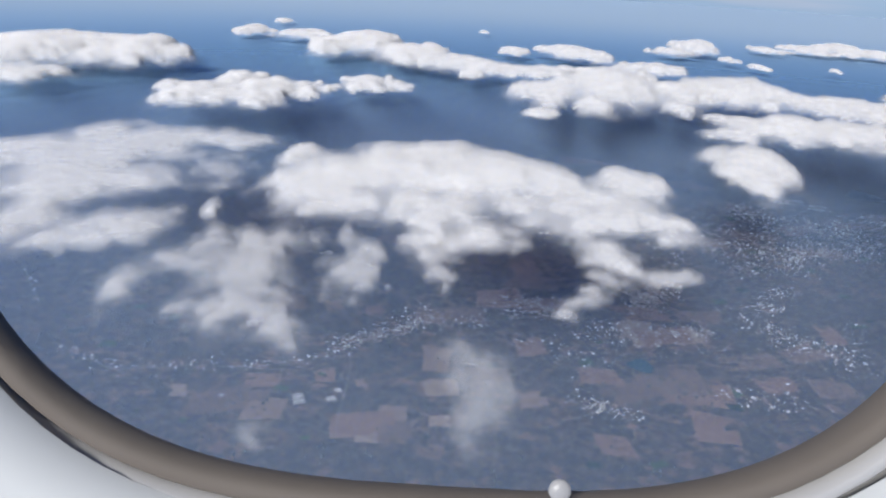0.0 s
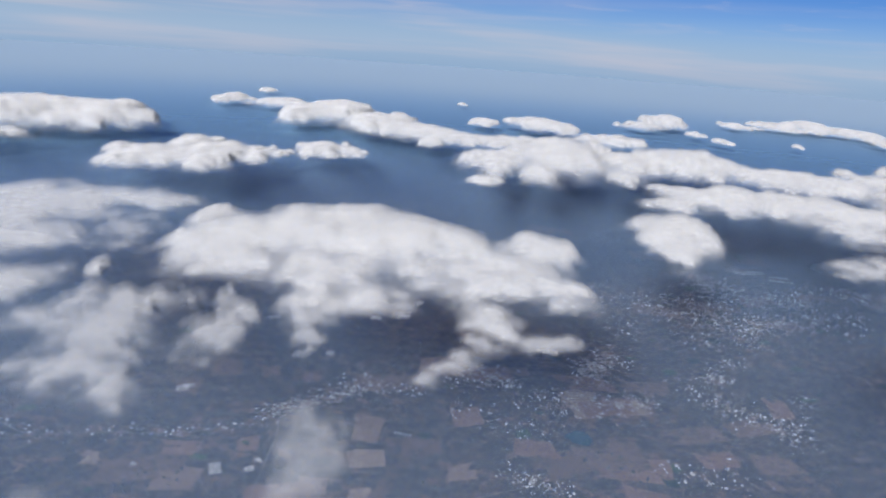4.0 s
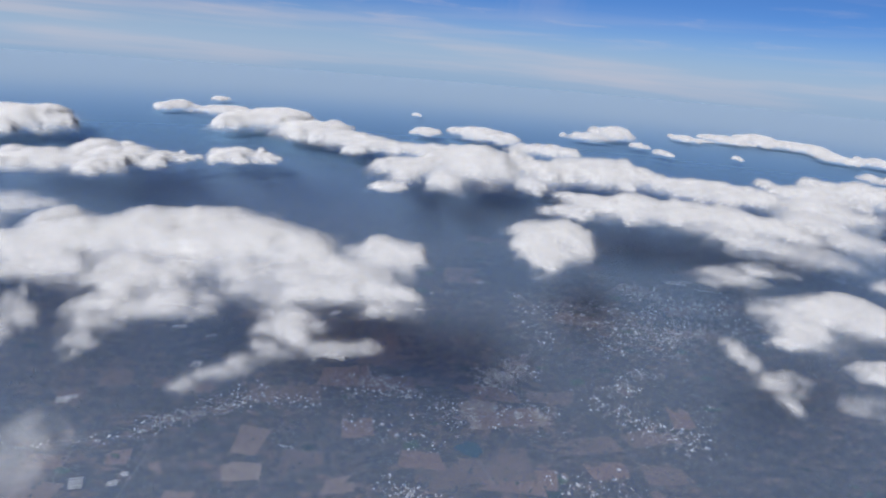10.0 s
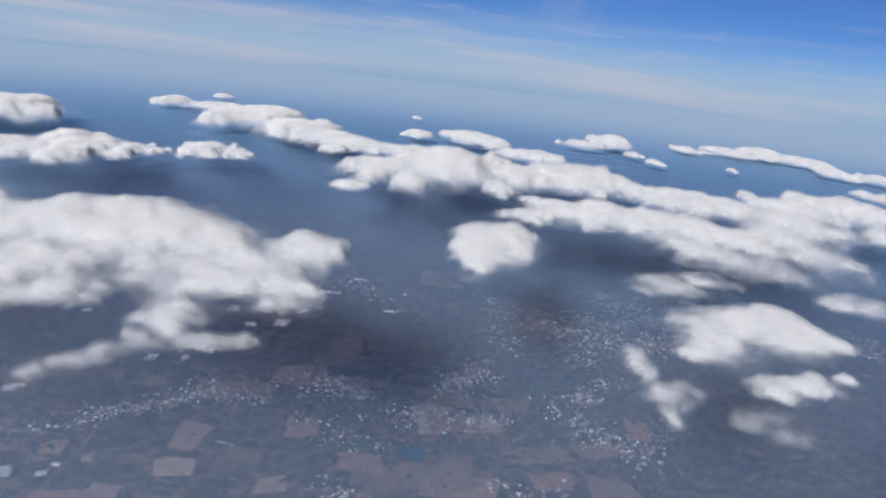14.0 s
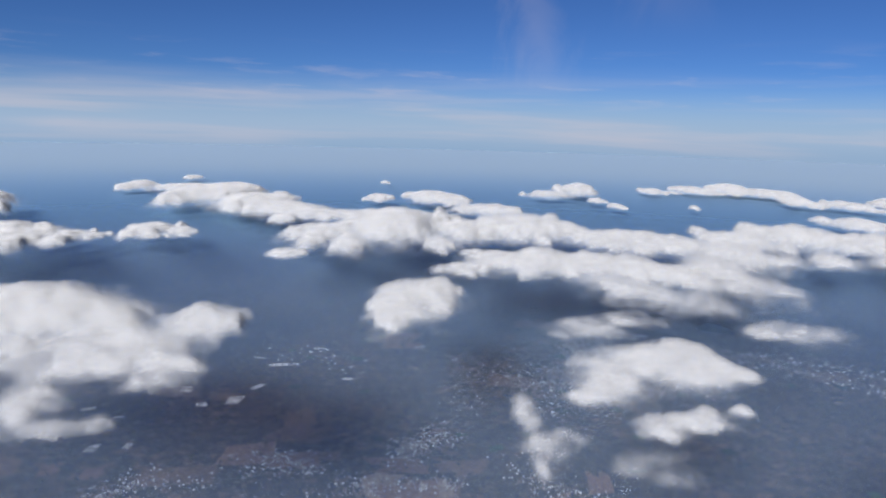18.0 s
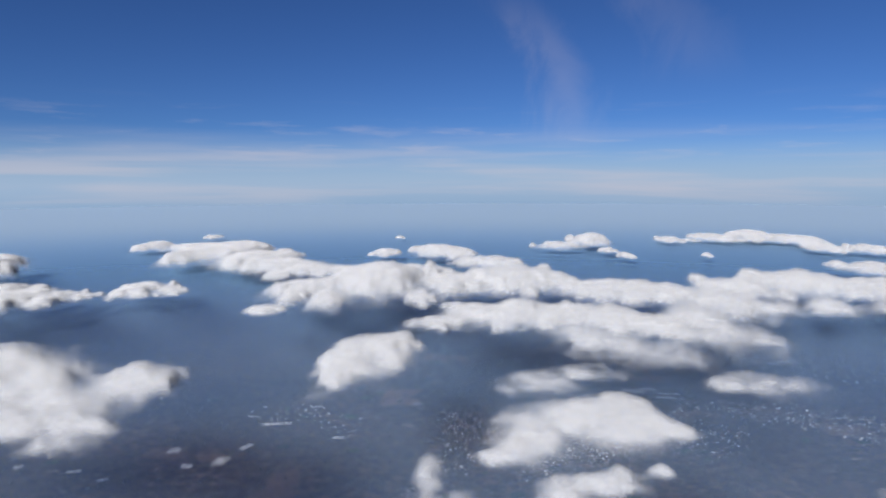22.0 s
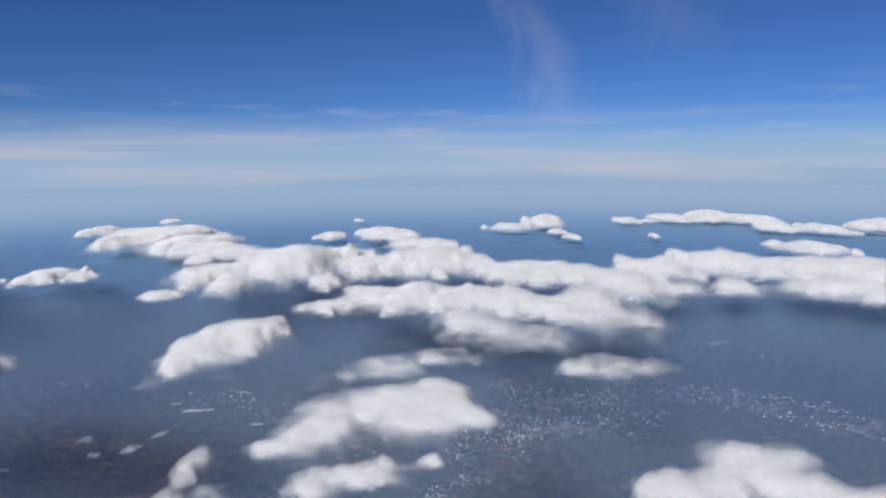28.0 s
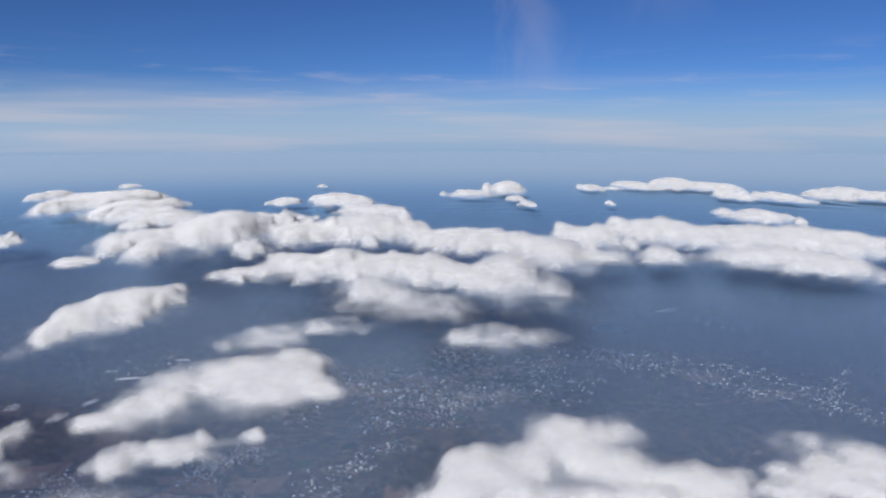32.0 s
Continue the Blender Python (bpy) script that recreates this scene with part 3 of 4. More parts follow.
town("dense pale city roofs under haze", [(192.8, 477.3), (233.1, 451.5), (216.4, 404.7)], 12, 150)
town("dense pale city roofs under haze", [(251.3, 565.1), (281.1, 523.0), (308.6, 498.1), (343.7, 503.6)], 16, 300)
town("long pale city strip along dark land", [(373.4, 535.1), (416.8, 527.9), (474.7, 505.5), (500.5, 473.0), (529.6, 419.9)], 11, 360)
town("row of white roofs along a far road", [(563.7, 506.8), (532.7, 462.0), (503.1, 424.6)], 5, 50)
town("cluster of white roofs on brown soil", [(118.0, 356.2), (142.9, 374.2), (153.2, 384.0)], 4, 110)
town("cluster of white roofs on dark land", [(203.7, 357.6), (220.7, 382.9), (240.0, 382.5)], 6, 80)
town("scattered white roofs on dark land", [(169.9, 472.6), (230.9, 502.9), (255.4, 459.2), (198.6, 415.2)], 12, 150)
town("cluster of white roofs on brown soil", [(50.1, 356.5), (67.4, 347.8), (81.7, 333.2)], 6, 110)
town("cluster of white roofs on brown soil", [(127.4, 376.7), (137.2, 363.0), (148.3, 386.0)], 6, 90)
town("scattered white roofs on brown soil", [(91.3, 327.9), (107.1, 312.3), (142.0, 325.5), (160.6, 332.6)], 9, 120)
town("scattered white roofs on dark land", [(191.6, 334.6), (212.4, 318.8), (230.2, 309.3), (253.9, 344.9)], 7, 90)
town("village of white roofs along a lane", [(-51.3, 297.4), (-30.2, 303.7), (-13.1, 315.4), (-3.2, 327.4)], 4, 130)

def shed_row(x, y, length, width, turn, count):
    """Long low sheds side by side, each a thing of its own."""
    for i in range(count):
        (wv, wf), (rv, rf) = house_mesh(length / 2, width * 0.22, 0.2, 0, "shed")
        ob = mesh_object("long_shed", wv, wf, WALL)
        top = mesh_object("roof", rv, rf, ROOFS[0])
        top.parent = ob
        off = (i - (count - 1) / 2) * width * 1.7
        a = radians(turn)
        px, py = x - off * math.sin(a), y + off * math.cos(a)
        ob.matrix_basis = pose(px, py, -((px - 150) ** 2 + (py - 300) ** 2) / 640000.0, 0, 0, turn)
        tagged(ob, "long low farm shed under a white metal roof", "shed", "farm sheds")


shed_row(-59, 248, 5, 1, 20, 5)
shed_row(-44.5, 249, 4, 0.8, 20, 3)
shed_row(-42.5, 256.1, 3, 0.8, 10, 2)
shed_row(-4.6, 419.7, 7, 1.4, -6, 2)
shed_row(15, 429, 7, 1.6, -6, 3)
shed_row(-45.7, 360, 6, 1.2, 2, 4)
shed_row(22.4, 449, 7, 1.5, 70, 2)
shed_row(31.4, 494.7, 9, 1.6, 0, 2)
shed_row(83.6, 467.3, 8, 1.6, 0, 1)
shed_row(-22.7, 443.3, 8, 1.4, 4, 3)
shed_row(13.7, 425, 8, 1.4, 8, 3)
shed_row(23.5, 452.9, 8, 1.6, 60, 2)
shed_row(27.1, 494, 10, 1.6, 5, 2)
shed_row(138, 322.3, 4, 0.9, -5, 4)
shed_row(333.1, 578.9, 14, 1.5, -8, 3)
shed_row(348, 566.1, 16, 1.6, -4, 2)
shed_row(320, 574.1, 18, 2.4, -12, 3)
shed_row(344.7, 556.2, 20, 1.2, -12, 2)
shed_row(-41.5, 254.8, 3, 0.8, 0, 1)
shed_row(80.4, 250.7, 2.4, 0.8, -20, 6)
shed_row(-94.2, 248.1, 2, 0.6, 60, 3)
shed_row(-44.9, 362.7, 5, 1, 0, 3)
shed_row(-97.1, 313.7, 6, 1.4, 20, 3)
shed_row(-94.5, 316.5, 6, 1.4, 20, 2)
shed_row(481.8, 661.1, 9, 2, 0, 2)
shed_row(491.9, 665.7, 8, 1.5, -10, 2)
shed_row(-5.1, 421.0, 6, 1.3, 10, 3)
shed_row(13.5, 429.7, 6, 1.6, 60, 3)
shed_row(24.8, 452.8, 7, 1.6, 70, 2)
shed_row(-23.6, 447.8, 6, 1.2, 5, 3)
shed_row(28.7, 495.4, 9, 1.5, 4, 2)
shed_row(84.2, 468.2, 7, 1.6, 0, 2)
shed_row(-72.7, 412.4, 8, 1.4, 15, 2)
shed_row(-48.7, 400.7, 6, 1.2, 20, 2)
shed_row(54.9, 533.1, 10, 1.5, 0, 2)
shed_row(136.5, 540.1, 8, 1.6, 30, 2)
shed_row(14.6, 432.2, 9, 1.6, 10, 2)
shed_row(38.7, 495.9, 10, 1.6, 0, 2)
shed_row(492.9, 666.2, 12, 2, 0, 2)
shed_row(11.7, 509.7, 9, 1.5, -4, 1)
shed_row(-111.8, 418.7, 5, 1.2, 20, 3)
shed_row(-27.4, 363.8, 4, 1.0, 0, 4)
shed_row(20.9, 282.1, 1.6, 0.9, 75, 6)


# ---- trees: many small uneven clumps along fields and in woods ----
def woods():
    r = random.Random(21)
    verts, faces = [], []
    count = 0
    while count < 9000:
        x, y = r.uniform(-280, 600), 175 + 560 * r.random() ** 1.2
        density = noise.noise((x / 34, y / 34, 9.0)) + 0.5 * noise.noise((x / 9, y / 9, 3.0))
        if density < r.uniform(-0.25, 0.55):
            continue
        s = r.uniform(0.22, 0.6) * (1 + y / 900)
        h = s * r.uniform(0.8, 1.4)
        z = -((x - 150) ** 2 + (y - 300) ** 2) / 640000.0
        n0 = len(verts)
        ring = [(x + s * r.uniform(0.7, 1.3) * math.cos(k * 1.257), y + s * r.uniform(0.7, 1.3) * math.sin(k * 1.257)) for k in range(5)]
        verts += [(px, py, z + 0.1) for px, py in ring] + [(x + (px - x) * 0.8, y + (py - y) * 0.8, z + h * r.uniform(0.6, 0.9)) for px, py in ring] + [(x, y, z + h * 1.15)]
        for k in range(5):
            a, b = n0 + k, n0 + (k + 1) % 5
            faces += [(a, b, b + 5, a + 5), (a + 5, b + 5, n0 + 10)]
        count += 1
    return tagged(mesh_object("trees", verts, faces, LEAVES), "dark green trees in hedges and small woods", "trees", kind="stuff")


woods()


# ---- clouds ----
salt_of = iter(range(11, 100000, 97))


def cloud(name, label, softness, lobes):
    """A cloud of rounded lobes (x, y, half widths across and along, height, base level): a full core inside thinner and thinner veils."""
    salt = next(salt_of)
    far = min(math.hypot(x - 120.0, y) for x, y, *_ in lobes)
    if softness < 0.6:      # small puffs round the rims and on the shoulders of the main lobes
        r = random.Random(salt)
        puffs = []
        for x, y, a, b, h, level in lobes:
            for _ in range(4):
                t, k, s = r.uniform(0, 2 * math.pi), r.uniform(0.65, 1.15), r.uniform(0.22, 0.42)
                puffs.append((x + a * k * math.cos(t), y + b * k * math.sin(t), a * s, b * s, h * r.uniform(0.4, 0.95), level))
        lobes = lobes + puffs
    if far > 330.0:
        lobes = [(x, y, a, b, h, level - 2.0) for x, y, a, b, h, level in lobes]
    cell = max(0.8, far / 480.0)
    x0, x1 = min(l[0] - 1.6 * l[2] for l in lobes), max(l[0] + 1.6 * l[2] for l in lobes)
    y0, y1 = min(l[1] - 1.6 * l[3] for l in lobes), max(l[1] + 1.6 * l[3] for l in lobes)
    nx, ny = int((x1 - x0) / cell) + 2, int((y1 - y0) / cell) + 2
    gx, gy = np.meshgrid(x0 + cell * np.arange(nx), y0 + cell * np.arange(ny))
    size = float(np.mean(sorted(min(l[2], l[3]) for l in lobes)[len(lobes) // 2:]))
    u, v = gx / size, gy / size
    wx = gx + size * 0.9 * layered(u * 1.2, v * 1.2, salt, 6)
    wy = gy + size * 0.9 * layered(u * 1.2 + 31.7, v * 1.2, salt + 7, 6)
    total, base, humps = np.full(gx.shape, 1e-9), np.zeros(gx.shape), np.full(gx.shape, 1e-9)
    tallest = max(l[4] for l in lobes)
    for x, y, a, b, h, level in lobes:
        d = ((wx - x) / a) ** 2 + ((wy - y) / b) ** 2
        w = np.exp(4.0 * np.maximum(-3.0, 1.0 - d))
        total += w
        base += w * level
        humps += np.exp(7.0 * h / tallest * np.sqrt(np.maximum(0.0, 1.0 - d / 1.35)))
    base /= total
    humps = np.maximum(0.0, np.log(humps / len(lobes)) / 7.0 + math.log(len(lobes)) / 14.0) * tallest
    shape = np.log(total) / 4.0 - 0.06
    shape += (0.8 + 0.5 * softness) * layered(u * 1.9, v * 1.9, salt + 13, 6)
    crisp = softness < 0.43
    heads = 0.42 * domes(wx / size * 1.3, wy / size * 1.3, salt + 1) + 0.28 * domes(wx / size * 3.1, wy / size * 3.1, salt + 2) + 0.16 * domes(wx / size * 6.7, wy / size * 6.7, salt + 4) + 0.12 + 0.4 * layered(u * 3.0, v * 3.0, salt + 3, 4)
    bumps = 0.26 if crisp else (0.22 if softness < 0.65 else (0.16 if softness < 0.85 else 0.1))
    body = 1.0 if softness < 0.65 else (0.82 if softness < 0.85 else (0.5 if softness < 0.95 else (0.34 if softness < 1.0 else 0.18)))
    spread = 0.55 + 0.8 * min(1.0, softness)
    thing = None
    for shells, part_name in ((((-0.34, -0.34, 0.85), (-0.26, -0.26, 0.6)), name), (((-0.18, -0.19, 0.42), (-0.11, -0.13, 0.37), (-0.04, -0.07, 0.32), (0.03, -0.01, 0.27), (0.11, 0.04, 0.22), (0.2, 0.08, 0.17), (0.31, 0.12, 0.13), (0.44, 0.15, 0.1), (0.6, 0.17, 0.08), (0.8, 0.18, 0.06)), "fringe")):
        verts, faces, full, veils, count = [], [], [], [], 0
        for grow, swell, veil in shells:
            grow *= spread
            field = np.clip((shape + grow) / (1.0 + grow), 0.0, 1.0)
            used = field > 0.003
            index = -np.ones(gx.shape, dtype=np.int64)
            here = int(used.sum())
            index[used] = np.arange(here) + count
            lift = np.power(field, 0.5 + 0.35 * softness)
            z = base + lift * (0.12 * tallest + humps) * (1.0 - bumps + 1.25 * bumps * heads + spread * swell)
            quads = used[:-1, :-1] & used[1:, :-1] & used[:-1, 1:] & used[1:, 1:]
            faces.append(np.stack([index[:-1, :-1][quads], index[:-1, 1:][quads], index[1:, 1:][quads], index[1:, :-1][quads]], 1))
            verts.append(np.stack([gx[used], gy[used], z[used]], 1))
            rise = np.clip((z - base) / (0.62 * tallest), 0.0, 1.0)
            full.append((field * (0.3 + 0.7 * rise * rise * (3 - 2 * rise)))[used])
            veils.append(np.full(here, veil * body * (1.0 if thing is None else 0.95 - 0.35 * min(1.0, softness))))
            count += here
        ob = mesh_object(part_name, np.concatenate(verts).tolist(), np.concatenate(faces).tolist(), CLOUD, True,
                         {"fullness": np.concatenate(full), "veil": np.concatenate(veils), "softness": np.full(count, 0.22 + 0.78 * softness)})
        if thing:
            ob.parent = thing
            ob["label"] = "thin see-through fringe of vapour"
        else:
            thing = tagged(ob, label, "cloud", group="clouds under the aircraft")
    return thing


cloud("cumulus_cloud", "flat-topped white cumulus bank with a grey underside", 0.5,
      [(-326.7, 549.4, 57.9, 107.3, 18.0, 100.4), (-285.1, 578.1, 55.6, 103.8, 15.4, 100.3), (-244.7, 569.2, 26.8, 53.8, 18.0, 99.9),
       (-283.5, 442.3, 27.3, 34.3, 9.3, 101.8)])
cloud("cumulus_cloud", "white cumulus with ragged tufts along its top", 0.45,
      [(-134.9, 449.3, 15.5, 31.6, 9.7, 104.5), (-144.7, 394.5, 23.8, 42.5, 8.1, 106.1), (-108.1, 409.6, 25.8, 48.9, 8.9, 106.5),
       (-85.9, 431.1, 14.5, 29.6, 5.0, 105.7)])
cloud("cumulus_cloud", "small lens-shaped white cloud with a thin tail", 0.45,
      [(-51.3, 468.3, 18.8, 32.3, 6.5, 105.1), (-27.7, 470.7, 13.1, 16.3, 4.5, 104.8)])
cloud("cloud_scrap", "broad soft white cloud bank with blue-grey holes", 0.9,
      [(-158.5, 236.9, 26.8, 37.1, 5.0, 109.5), (-138.9, 261.4, 26.3, 48.7, 5.0, 109.7), (-110.1, 259.9, 30.8, 32.4, 5.0, 109.9),
       (-87.5, 278.0, 21.6, 19.8, 5.0, 109.6), (-126.6, 204.9, 26.4, 33.7, 5.0, 110.8), (-117.2, 169.5, 20.8, 31.1, 5.0, 111.7),
       (-104.1, 217.8, 19.3, 35.8, 5.0, 111.2), (-77.5, 228.2, 12.5, 24.3, 5.0, 111.2), (-88.5, 166.7, 14.4, 20.4, 4.4, 112.3),
       (-63.9, 183.8, 6.7, 13.2, 5.0, 112.3), (-81.7, 181.5, 9.1, 17.5, 3.0, 112.1), (-94.0, 156.7, 11.3, 12.9, 3.5, 112.1),
       (-148.7, 249.2, 22.5, 36.5, 5.0, 109.6), (-134.3, 248.4, 24.4, 29.6, 5.0, 109.7), (-142.6, 220.9, 22.6, 30.1, 5.0, 110.2),
       (-131.3, 227.4, 19.6, 31.0, 5.0, 110.3), (-124.5, 260.6, 24.3, 34.5, 5.0, 109.8), (-113.2, 269.7, 20.4, 29.1, 5.0, 109.7),
       (-132.8, 233.2, 22.4, 35.1, 5.0, 110.2), (-121.5, 239.6, 19.4, 36.0, 5.0, 110.5)])
cloud("cumulus_cloud", "large bright white cumulus bank with a domed end", 0.62,
      [(-38.1, 207.4, 19.5, 34.1, 7.0, 114.0), (-15.2, 219.2, 24.9, 41.8, 9.0, 114.0), (6.3, 224.3, 24.4, 43.0, 9.0, 114.0),
       (26.2, 218.9, 19.8, 32.8, 8.0, 114.0), (41.7, 214.0, 13.0, 29.5, 7.0, 114.0), (66.5, 219.7, 13.9, 22.7, 7.0, 114.0),
       (76.9, 222.1, 6.0, 12.1, 5.0, 114.0), (53.0, 201.5, 12.4, 18.0, 6.0, 114.0), (-49.8, 235.8, 10.6, 17.7, 6.0, 114.0)])
cloud("cumulus_cloud", "soft white skirt of a large cumulus bank", 0.78,
      [(-1.7, 189.9, 17.2, 28.9, 5.0, 114.0), (-4.4, 167.4, 7.2, 20.3, 4.0, 114.0), (14.2, 169.3, 10.5, 13.8, 4.0, 114.0),
       (29.7, 189.3, 13.5, 21.7, 5.0, 114.0), (46.5, 187.6, 15.4, 23.9, 5.0, 114.0), (59.9, 189.3, 13.7, 20.5, 5.0, 114.0),
       (68.3, 176.9, 9.3, 10.7, 3.5, 114.0), (44.5, 162.1, 13.5, 13.6, 4.0, 114.0), (53.9, 149.7, 13.0, 9.3, 3.5, 114.0),
       (-35.6, 187.7, 8.0, 7.4, 3.0, 114.0)])
cloud("cloud_scrap", "thin grey wisp hanging below a larger cloud", 0.98,
      [(-1.0, 154.4, 5.1, 14.1, 3.0, 113.0), (2.3, 161.7, 7.5, 13.3, 3.0, 113.0), (0.7, 143.4, 3.6, 9.2, 2.6, 113.0),
       (7.1, 167.9, 7.0, 10.0, 2.8, 113.0)])
cloud("cloud_scrap", "thin grey wisp trailing below a larger cloud", 0.98,
      [(41.4, 146.3, 6.5, 7.5, 2.8, 113.0), (36.8, 140.0, 6.0, 6.3, 2.6, 113.0), (32.5, 134.3, 5.2, 4.7, 2.5, 113.0),
       (28.6, 129.2, 4.2, 4.0, 2.5, 113.0), (63.0, 151.9, 6.5, 4.8, 2.5, 113.0)])
cloud("cloud_scrap", "torn soft grey-white cloud with see-through edges", 0.98,
      [(-41.9, 160.8, 7.8, 14.7, 5.0, 113.0), (-23.5, 165.8, 4.9, 9.4, 5.0, 113.0), (-18.0, 150.4, 6.4, 12.0, 4.6, 113.0),
       (-60.8, 147.3, 12.5, 18.1, 3.8, 113.0), (-70.4, 134.1, 7.7, 14.1, 3.9, 113.0), (-44.9, 132.5, 13.6, 19.7, 4.2, 113.0),
       (-46.7, 144.5, 9.6, 17.5, 4.9, 113.0), (-23.9, 141.4, 7.7, 14.0, 5.0, 113.0), (-17.8, 135.7, 4.5, 7.7, 2.5, 113.0),
       (-45.0, 120.6, 8.4, 13.8, 2.5, 113.0), (-32.6, 119.0, 7.5, 13.1, 4.2, 113.0), (-30.1, 110.9, 5.2, 6.2, 2.5, 113.0),
       (-37.7, 125.0, 8.5, 15.0, 2.8, 113.0), (-55.7, 127.7, 5.9, 10.8, 2.5, 113.0), (-59.8, 160.4, 6.2, 11.9, 5.0, 112.9),
       (-32.7, 163.3, 5.4, 10.2, 5.0, 113.0), (-51.4, 154.0, 8.6, 14.0, 5.0, 113.0), (-43.4, 146.6, 9.1, 14.6, 5.0, 113.0),
       (-44.3, 152.6, 7.4, 13.7, 5.0, 113.0), (-50.8, 160.6, 5.9, 11.3, 5.0, 113.0), (-20.8, 158.1, 4.8, 9.1, 4.9, 113.0),
       (-21.0, 145.9, 6.0, 11.1, 5.0, 113.0), (-17.9, 143.0, 4.6, 8.4, 3.6, 113.0)])
cloud("cloud_scrap", "small pale puff of vapour over dark fields", 1.1,
      [(-29.2, 84.0, 4.1, 5.5, 2.5, 113.0)])
cloud("cloud_scrap", "thin grey veil of vapour over brown fields", 1.3,
      [(5.9, 115.2, 9.3, 11.4, 2.9, 109.0), (11.4, 104.5, 10.0, 15.8, 4.3, 109.0), (6.4, 93.9, 6.9, 10.6, 2.5, 109.0),
       (8.6, 109.8, 8.2, 11.5, 3.6, 109.0), (6.2, 104.6, 6.9, 9.4, 2.7, 109.0), (8.9, 99.2, 7.2, 11.2, 3.4, 109.0)])
cloud("cumulus_cloud", "bright white cumulus with a domed middle", 0.38,
      [(67.4, 447.4, 25.6, 45.9, 8.7, 107.0), (116.2, 456.8, 36.1, 68.2, 18.0, 107.5), (163.7, 470.9, 25.1, 49.8, 11.0, 106.4)])
cloud("cumulus_cloud", "low white cloud behind a domed cumulus", 0.35,
      [(200.3, 644.7, 33.9, 26.0, 10.5, 99.9), (130.8, 598.4, 21.2, 20.4, 7.1, 101.4)])
cloud("cumulus_cloud", "long white cumulus ridge running into the distance", 0.3,
      [(-178.4, 884.2, 46.6, 40.1, 11.4, 91.0), (-86.9, 748.5, 48.8, 94.6, 17.5, 97.7), (-27.6, 664.7, 40.2, 78.5, 13.5, 100.4),
       (20.1, 594.5, 36.1, 51.1, 12.4, 102.2), (52.3, 564.9, 32.0, 21.4, 10.0, 102.4), (90.8, 582.9, 24.5, 30.1, 8.4, 102.2)])
cloud("cumulus_cloud", "small white cumulus head of a long ridge", 0.3,
      [(-256.3, 946.1, 25.3, 52.7, 9.9, 88.5)])
cloud("cumulus_cloud", "tiny white tuft of cloud far off", 0.35,
      [(-277.2, 1234.7, 16.3, 34.9, 6.8, 78.8)])
cloud("cumulus_cloud", "tiny white tuft of cloud far off", 0.35,
      [(72.5, 1177.4, 8.1, 17.6, 5.9, 82.2)])
cloud("cumulus_cloud", "small white cumulus tuft near the horizon haze", 0.35,
      [(86.2, 800.9, 19.5, 34.4, 6.6, 95.1)])
cloud("cumulus_cloud", "small white cumulus with two heads", 0.35,
      [(147.1, 785.8, 33.1, 58.4, 11.3, 96.4), (171.5, 748.4, 19.9, 41.4, 7.5, 97.0)])
cloud("cumulus_cloud", "small white cumulus with one taller head", 0.3,
      [(307.0, 902.5, 31.2, 30.2, 10.1, 91.1), (367.0, 983.8, 29.0, 60.2, 16.4, 88.9)])
cloud("cumulus_cloud", "tiny white tuft of cloud far off", 0.4,
      [(358.6, 849.1, 11.1, 23.8, 5.9, 92.2)])
cloud("cumulus_cloud", "small white cumulus tuft in a line near the horizon", 0.35,
      [(513.8, 1088.2, 20.7, 43.9, 8.5, 83.7), (558.5, 1120.3, 12.9, 27.8, 4.9, 81.7)])
cloud("cumulus_cloud", "small white cumulus tuft in a line near the horizon", 0.35,
      [(602.2, 1135.0, 26.5, 55.9, 11.8, 81.5), (631.3, 1136.2, 17.9, 38.2, 7.8, 80.6)])
cloud("cumulus_cloud", "small white cumulus tuft in a line near the horizon", 0.35,
      [(675.7, 1163.0, 34.7, 72.5, 16.4, 80.2), (692.8, 1134.5, 22.9, 48.5, 10.6, 80.1)])
cloud("cumulus_cloud", "small white cumulus tuft in a line near the horizon", 0.35,
      [(711.6, 1102.8, 33.9, 70.7, 12.0, 81.4), (734.3, 1087.6, 31.6, 61.9, 10.8, 81.2)])
cloud("cumulus_cloud", "tiny white tuft of cloud far off", 0.4,
      [(363.9, 776.9, 10.4, 22.2, 5.3, 94.4)])
cloud("cumulus_cloud", "tiny white tuft of cloud far off", 0.4,
      [(464.1, 793.2, 7.1, 15.4, 4.9, 92.5)])
cloud("cumulus_cloud", "small white cumulus tuft in a line near the horizon", 0.35,
      [(665.9, 923.0, 20.4, 42.9, 10.3, 86.5), (685.6, 902.5, 11.8, 25.2, 6.9, 86.2)])
cloud("cumulus_cloud", "small white cumulus tuft in a line near the horizon", 0.35,
      [(710.7, 885.8, 23.4, 49.0, 10.6, 86.9), (723.1, 857.1, 14.8, 31.4, 7.4, 86.9)])
cloud("cumulus_cloud", "small white cumulus tuft in a line near the horizon", 0.35,
      [(788.4, 913.1, 21.4, 45.0, 13.2, 84.6), (846.7, 957.1, 24.7, 51.8, 15.2, 82.5), (855.9, 927.9, 16.8, 35.7, 9.7, 82.6)])
cloud("cumulus_cloud", "small white cumulus tuft in a line near the horizon", 0.35,
      [(866.3, 897.0, 27.5, 57.3, 11.9, 83.8)])
cloud("cumulus_cloud", "compact white cumulus with ragged edges", 0.6,
      [(131.2, 271.3, 17.8, 37.3, 7.0, 109.0), (122.9, 254.9, 10.8, 28.2, 5.0, 109.0), (141.5, 280.0, 10.6, 30.5, 6.5, 109.0),
       (121.0, 243.0, 5.8, 14.1, 3.0, 109.0)])
